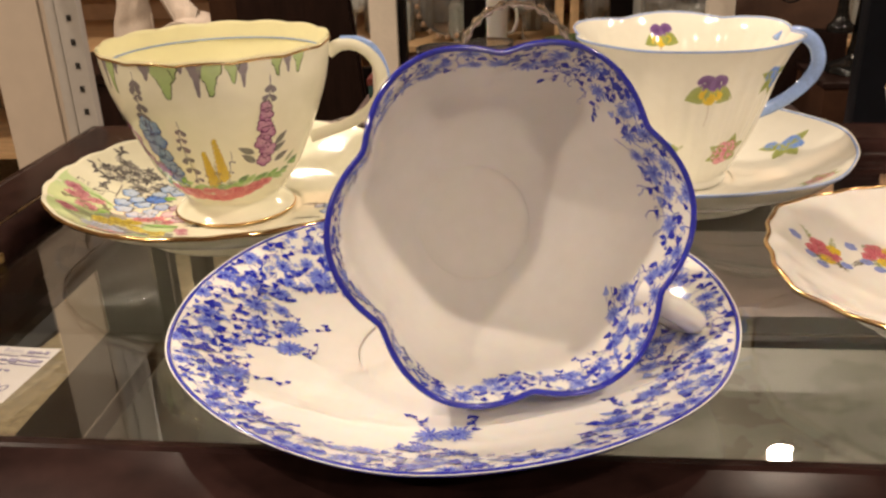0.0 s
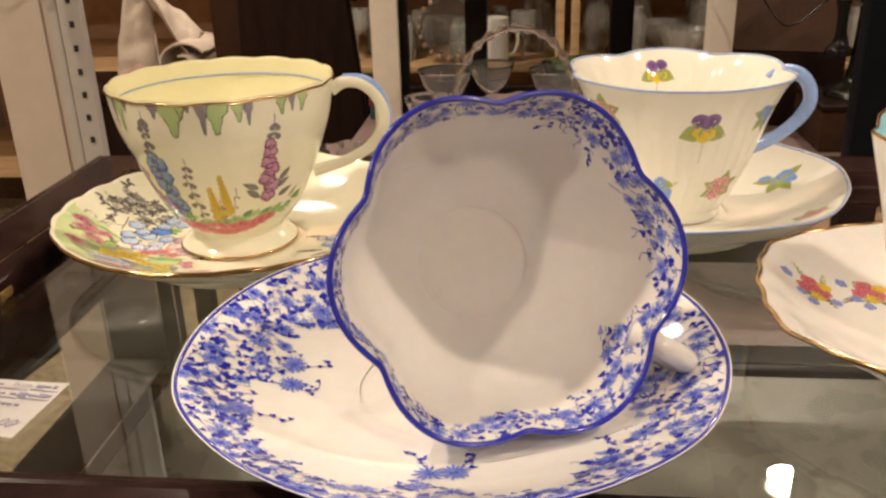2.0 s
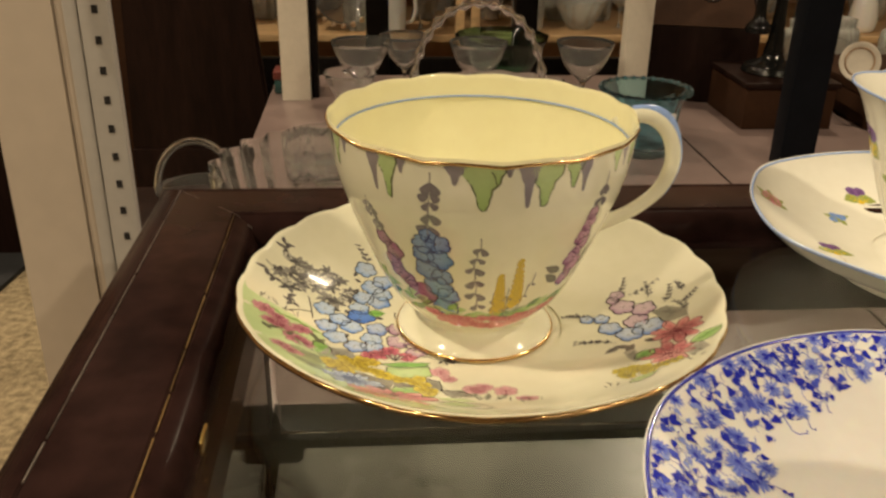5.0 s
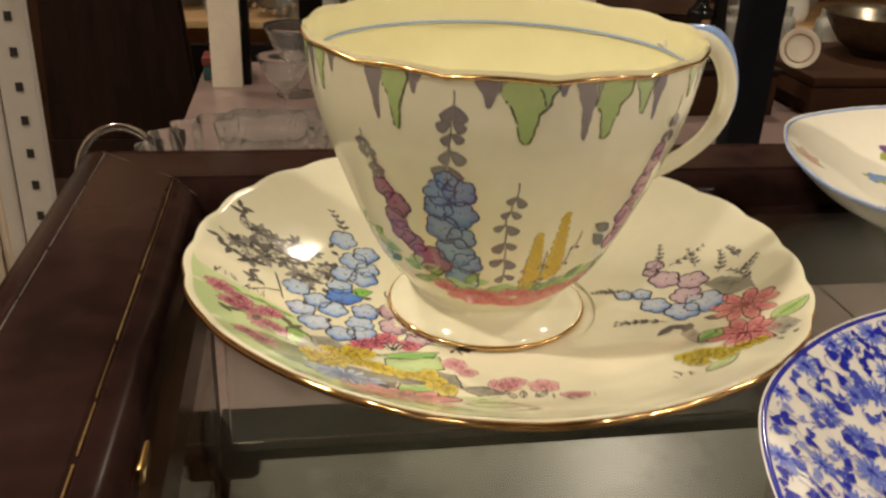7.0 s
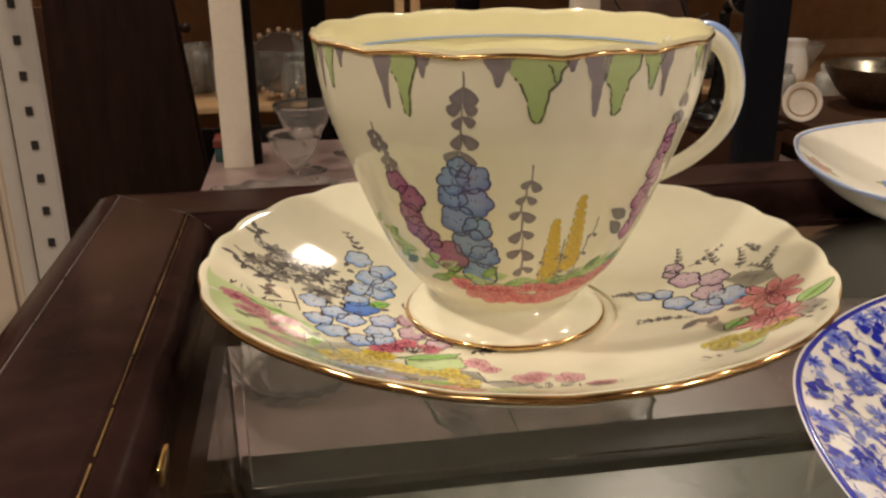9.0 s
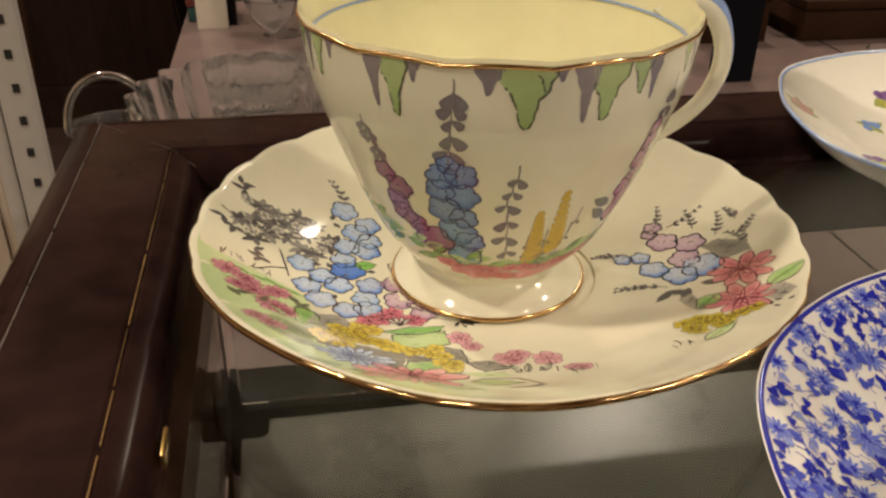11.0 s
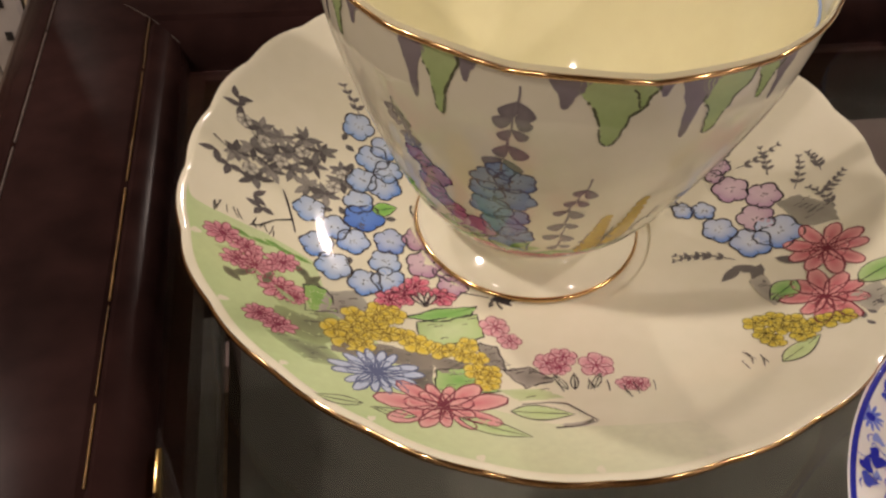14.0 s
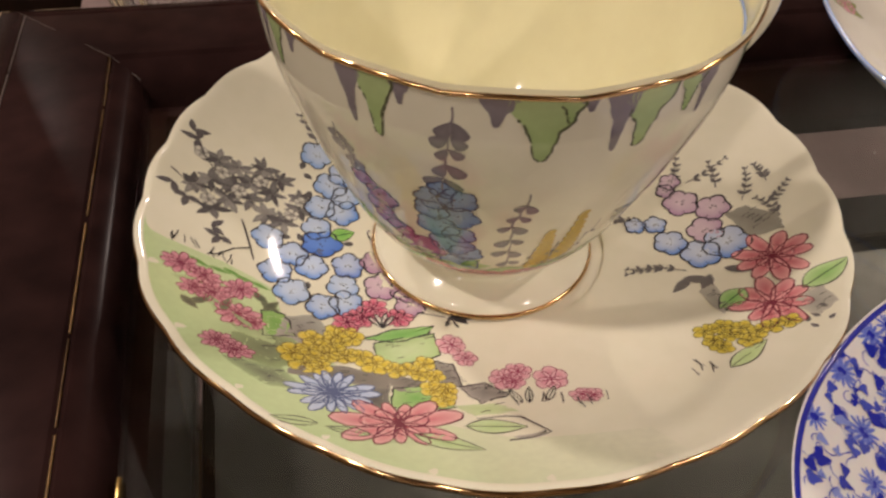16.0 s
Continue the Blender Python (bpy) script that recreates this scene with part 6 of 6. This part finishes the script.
# chest, brown board and cloth bundle
chest = thing("chest", (-1.02, 2.28, FLOOR), "low dark wooden chest under folded towels", "chest")
put(new("body", finish(box((-0.28, -0.17, 0), (0.24, 0.17, 0.45), 0.006), "body", WALNUT)), chest)
put(new("lid", finish(box((-0.29, -0.18, 0.452), (0.25, 0.18, 0.48), 0.006), "lid", WALNUT)), chest)
door = thing("cupboard_door", (-0.70, 2.13, FLOOR), "reddish brown wooden door standing behind a table leaf", "door")
put(new("board", finish(box((-0.075, -0.010, 0), (0.10, 0.010, 0.755), 0.004), "board", LEATHER)), door)
put(new("handle", tube("handle", [(-0.045, -0.010, 0.40), (-0.045, -0.022, 0.40), (-0.020, -0.024, 0.405)], [0.004], SILVER, 8, step=0.004)), door)["label"] = "small metal handle"


CHEST = FLOOR + 0.48


def sheet(name, fn, nu, nv, thick, material, label):
    """A cloth from a function of two numbers between 0 and 1, with thickness and soft creases."""
    bm = bmesh.new()
    vs = [[bm.verts.new(fn(i / nu, j / nv)) for j in range(nv + 1)] for i in range(nu + 1)]
    for i in range(nu):
        for j in range(nv):
            bm.faces.new((vs[i][j], vs[i + 1][j], vs[i + 1][j + 1], vs[i][j + 1]))
    bmesh.ops.recalc_face_normals(bm, faces=bm.faces)
    bmesh.ops.solidify(bm, geom=bm.faces[:], thickness=thick)
    return solid(name, finish(bm, name, material, 70), (0, 0, 0), label, "towel", "towels on the chest")


def crease(u, v, seed):
    return 0.010 * noise.noise(Vector((u * 3, v * 2, seed))) + 0.005 * noise.noise(Vector((u * 8, v * 6, seed + 5)))


def standing_towel(u, v):
    a = 2.2 * math.pi * u
    x, y = -1.012 + (0.052 - 0.020 * v) * math.cos(a) * (1 + 0.18 * math.cos(3 * a)), 2.20 + 0.045 * math.sin(a) * (1 + 0.22 * math.cos(3 * a + 1))
    return (x + crease(u, v, 1) + 0.028 * v * v, y + crease(v, u, 2), CHEST + 0.002 + 0.252 * v + 0.02 * v * math.sin(a + 1))


def thrown_flap(u, v):
    return (-0.985 + 0.135 * u, 2.16 + 0.10 * v + crease(u, v, 4), CHEST + 0.235 - 0.105 * u * u - 0.02 * math.sin(6 * v) - 0.035 * u + 0.018 * math.sin(5 * u + 3 * v) + crease(v, u, 7))


def rolled(u, v):
    a = 0.5 + 7.6 * u
    r = 0.062 - 0.040 * u
    return (-0.875 + 1.15 * r * math.cos(a) + crease(u, v, 3), 2.14 + 0.16 * v, CHEST + 0.066 + r * 0.98 * math.sin(a) + 0.5 * crease(u, v, 9))


def rumpled(u, v):
    return (-1.055 + 0.125 * u, 2.115 + 0.07 * v + crease(u, v, 12), CHEST + 0.004 + 0.05 * math.sin(math.pi * min(1, max(0, u * 0.9 + 0.05))) * math.sin(math.pi * (0.1 + 0.8 * v)) + abs(crease(u, v, 15)) * 2)


sheet("towel", standing_towel, 60, 24, 0.004, LINEN, "off-white towel bunched upright on a chest")
sheet("towel", thrown_flap, 30, 16, 0.004, LINEN, "off-white towel corner folded over the bunched towel")
sheet("towel", rolled, 60, 14, 0.005, LINEN, "cream towel rolled up on a chest")
sheet("rose_cloth", rumpled, 24, 14, 0.003, ROSECLOTH, "crumpled dusty rose cloth on a chest")

# box, telephone and silver on the other side
crate = thing("wooden_box", (0.51, 1.90, PINK), "brown leather-covered box with a raised sloping lid", "box", turn=-14)
put(new("body", finish(box((-0.115, -0.10, 0), (0.125, 0.10, 0.15), 0.004), "body", WALNUT)), crate)
bm = bmesh.new()
q = [bm.verts.new(v) for v in ((-0.115, -0.10, 0.152), (0.125, -0.10, 0.152), (0.125, 0.10, 0.152), (-0.115, 0.10, 0.152), (-0.10, 0.06, 0.315), (0.085, 0.03, 0.312), (0.125, 0.10, 0.25), (-0.115, 0.10, 0.312))]
for f in ((0, 1, 5, 4), (1, 2, 6, 5), (2, 3, 7, 6), (3, 0, 4, 7), (4, 5, 6, 7), (3, 2, 1, 0)):
    bm.faces.new([q[i] for i in f])
put(new("lid", finish(bm, "lid", LEATHER, 20)), crate)["label"] = "brown leather lid"
for (ax, ay, az), (bx, by, bz) in (((-0.10, 0.06, 0.316), (0.085, 0.03, 0.313)), ((0.085, 0.03, 0.313), (0.125, -0.10, 0.153)), ((-0.10, 0.06, 0.316), (-0.115, -0.10, 0.153))):
    put(new("edge_binding", tube("edge_binding", [(ax, ay, az), ((ax + bx) / 2, (ay + by) / 2, (az + bz) / 2), (bx, by, bz)], [0.005], WALNUT, 8, step=0.02)), crate)
block = thing("wooden_crate", (0.610, 1.70, PINK), "low brown wooden crate on the low table", "crate")
put(new("body", finish(box((-0.085, -0.09, 0), (0.085, 0.09, 0.077), 0.003), "body", LEATHER)), block)
put(new("top", finish(box((-0.09, -0.095, 0.0775), (0.09, 0.095, 0.087), 0.002), "top", WALNUT)), block)
phone = thing("candlestick_telephone", (0.604, 1.70, PINK + 0.087), "black candlestick telephone with a metal mouthpiece rim", "telephone")
put(new("base", lathe("base", [(0.0, 0.0), (0.050, 0.0), (0.053, 0.006), (0.048, 0.014), (0.024, 0.024), (0.016, 0.036), (0.0, 0.036)], BAKELITE, 40, None, 0.004)), phone)
put(new("stem", lathe("stem", [(0.0, 0.034), (0.018, 0.034), (0.015, 0.06), (0.011, 0.12), (0.010, 0.18), (0.013, 0.19), (0.0, 0.192)], BAKELITE, 24, None, 0.006)), phone)
mp = put(new("mouthpiece", lathe("mouthpiece", [(0.0, 0.0), (0.010, 0.0), (0.013, 0.02), (0.028, 0.045), (0.026, 0.045), (0.010, 0.02), (0.0, 0.012)], BAKELITE, 32, None, 0.004)), phone)
mp.matrix_local = pose(0, -0.004, 0.200, 68, 0, 12)
put(new("mouthpiece_rim", tube("mouthpiece_rim", [(0.028 * math.cos(2 * math.pi * i / 40), 0.028 * math.sin(2 * math.pi * i / 40), 0.045) for i in range(40)], [0.0022], SILVER, 8, closed=True)), mp)["label"] = "tarnished metal rim"
put(new("receiver", lathe("receiver", [(0.0, 0.0), (0.022, 0.0), (0.023, 0.012), (0.011, 0.03), (0.010, 0.09), (0.014, 0.10), (0.0, 0.102)], BAKELITE, 24, None, 0.005)), phone).location = (-0.040, -0.006, 0.075)
put(new("hook", tube("hook", [(0.0, 0.0, 0.165), (-0.02, -0.004, 0.168), (-0.040, -0.006, 0.176)], [0.004], SILVER, 8, step=0.004)), phone)
solid("telephone_cord", tube("telephone_cord", [(0.36, 1.72, 0.03), (0.42, 1.72, -0.06), (0.47, 1.70, -0.115), (0.53, 1.69, -0.07), (0.566, 1.692, -0.053)], [0.0018], BAKELITE, 8, step=0.008), (0, 0, 0), "thin dark braided telephone cord hanging from the post", "cord")
crate2 = thing("leather_case", (1.02, 1.75, PINK), "flat brown leather case on the low table", "case")
put(new("body", finish(box((-0.26, -0.15, 0), (0.12, 0.16, 0.055), 0.006), "body", LEATHER)), crate2)
put(new("lid", finish(box((-0.262, -0.152, 0.056), (0.122, 0.162, 0.075), 0.006), "lid", LEATHER)), crate2)
glass_thing("silver_bowl", [(0.0, 0.0), (0.05, 0.0), (0.055, 0.008), (0.085, 0.03), (0.115, 0.078), (0.112, 0.078), (0.08, 0.034), (0.0, 0.014)], (1.00, 1.78, PINK + 0.075), "tarnished silver fruit bowl", "bowl", SILVER, None, 56)
small = solid("plate", lathe("plate", [(0.0, 0.0), (0.022, 0.0), (0.035, 0.005), (0.036, 0.007), (0.022, 0.003), (0.0, 0.003)], PALE, 40, None, 0.004), (0.80, 1.66, PINK + 0.118), "small round china plate with a brown ring, propped upright", "plate")
small.matrix_world = pose(0.765, 1.68, PINK + 0.110, 76, 0, -16)
put(new("ring", tube("ring", [(0.026 * math.cos(2 * math.pi * i / 40), 0.026 * math.sin(2 * math.pi * i / 40), 0.0045) for i in range(40)], [0.0018], CHINTZ, 6, closed=True)), small)["label"] = "brown painted ring"
jar_mesh = meshes[0]
for jx, jy in ((0.90, 2.02), (1.02, 1.98), (1.12, 2.0), (0.80, 1.99)):
    solid("jar", jar_mesh, (jx, jy, PINK), "clear glass jar on the low table", "jar", "glass jars")

# the floor mat
solid("floor_mat", finish(box((-0.35, -0.40, 0), (0.35, 0.36, 0.012), 0.004), "floor_mat", MAT), (-1.36, 1.86, FLOOR), "black rubber floor mat on the carpet", "mat", turn=-8)

# ---------------------------------------------------------------- the price card on the glass
card = thing("price_card", (-0.1660, 0.2060, 0.0003), "white paper price card with handwriting, lying on the glass", "price card", turn=-8)
bm = bmesh.new()
nx, ny = 12, 8
gv = [[bm.verts.new((-0.027 + 0.054 * i / nx, -0.0135 + 0.027 * j / ny, 0.0004 + 0.0016 * (i / nx) ** 3 * (j / ny))) for j in range(ny + 1)] for i in range(nx + 1)]
for i in range(nx):
    for j in range(ny):
        bm.faces.new((gv[i][j], gv[i + 1][j], gv[i + 1][j + 1], gv[i][j + 1]))
bmesh.ops.solidify(bm, geom=bm.faces[:], thickness=0.00025)
put(new("paper", finish(bm, "paper", PAPER)), card)


def card_z(x, y):
    return 0.0004 + 0.0016 * ((x + 0.027) / 0.054) ** 3 * ((y + 0.0135) / 0.027) + 0.0004


def lettering(words, x, y, size, lean=0.0):
    """Flat ink letters as a mesh, lying on the card."""
    text = bpy.data.curves.new("writing", "FONT")
    text.body, text.size, text.shear, text.extrude = words, size, lean, 0.0
    ob = new("writing", text)
    me = bpy.data.meshes.new_from_object(ob)
    bpy.data.objects.remove(ob)
    me.materials.clear()
    me.materials.append(INK)
    ob = put(new("writing", me), card)
    ob.location = (x, y, card_z(x + 0.006, y) + 0.0001)
    ob["label"] = "violet ink writing"


lettering("Booth", 0.0095, 0.0098, 0.0026)
lettering("0.00", 0.0140, -0.0098, 0.0056, 0.25)
ink = random.Random(4)
for y, x0, x1, w in ((0.0106, -0.020, 0.006, 0.0010), (0.0106, 0.0175, 0.0245, 0.0014), (0.0085, -0.022, 0.0262, 0.00025), (0.0060, -0.020, 0.0095, 0.0008), (0.0060, 0.0115, 0.0255, 0.0015), (0.0040, -0.022, 0.0262, 0.00025), (0.0008, -0.018, 0.019, 0.0012)):
    x = x0
    while x < x1:
        ln = ink.uniform(0.0012, 0.003) if w > 0.0005 else 0.012
        e = min(x + ln, x1)
        z = card_z((x + e) / 2, y)
        hgt = w * ink.uniform(0.5, 1.3) if w > 0.0005 else w
        put(new("writing", finish(box((x, y - hgt / 2, z - 0.0003), (e, y + hgt / 2, z)), "writing", INK)), card)["label"] = "unreadable ink strokes"
        x = e + ink.uniform(0.0004, 0.0010)
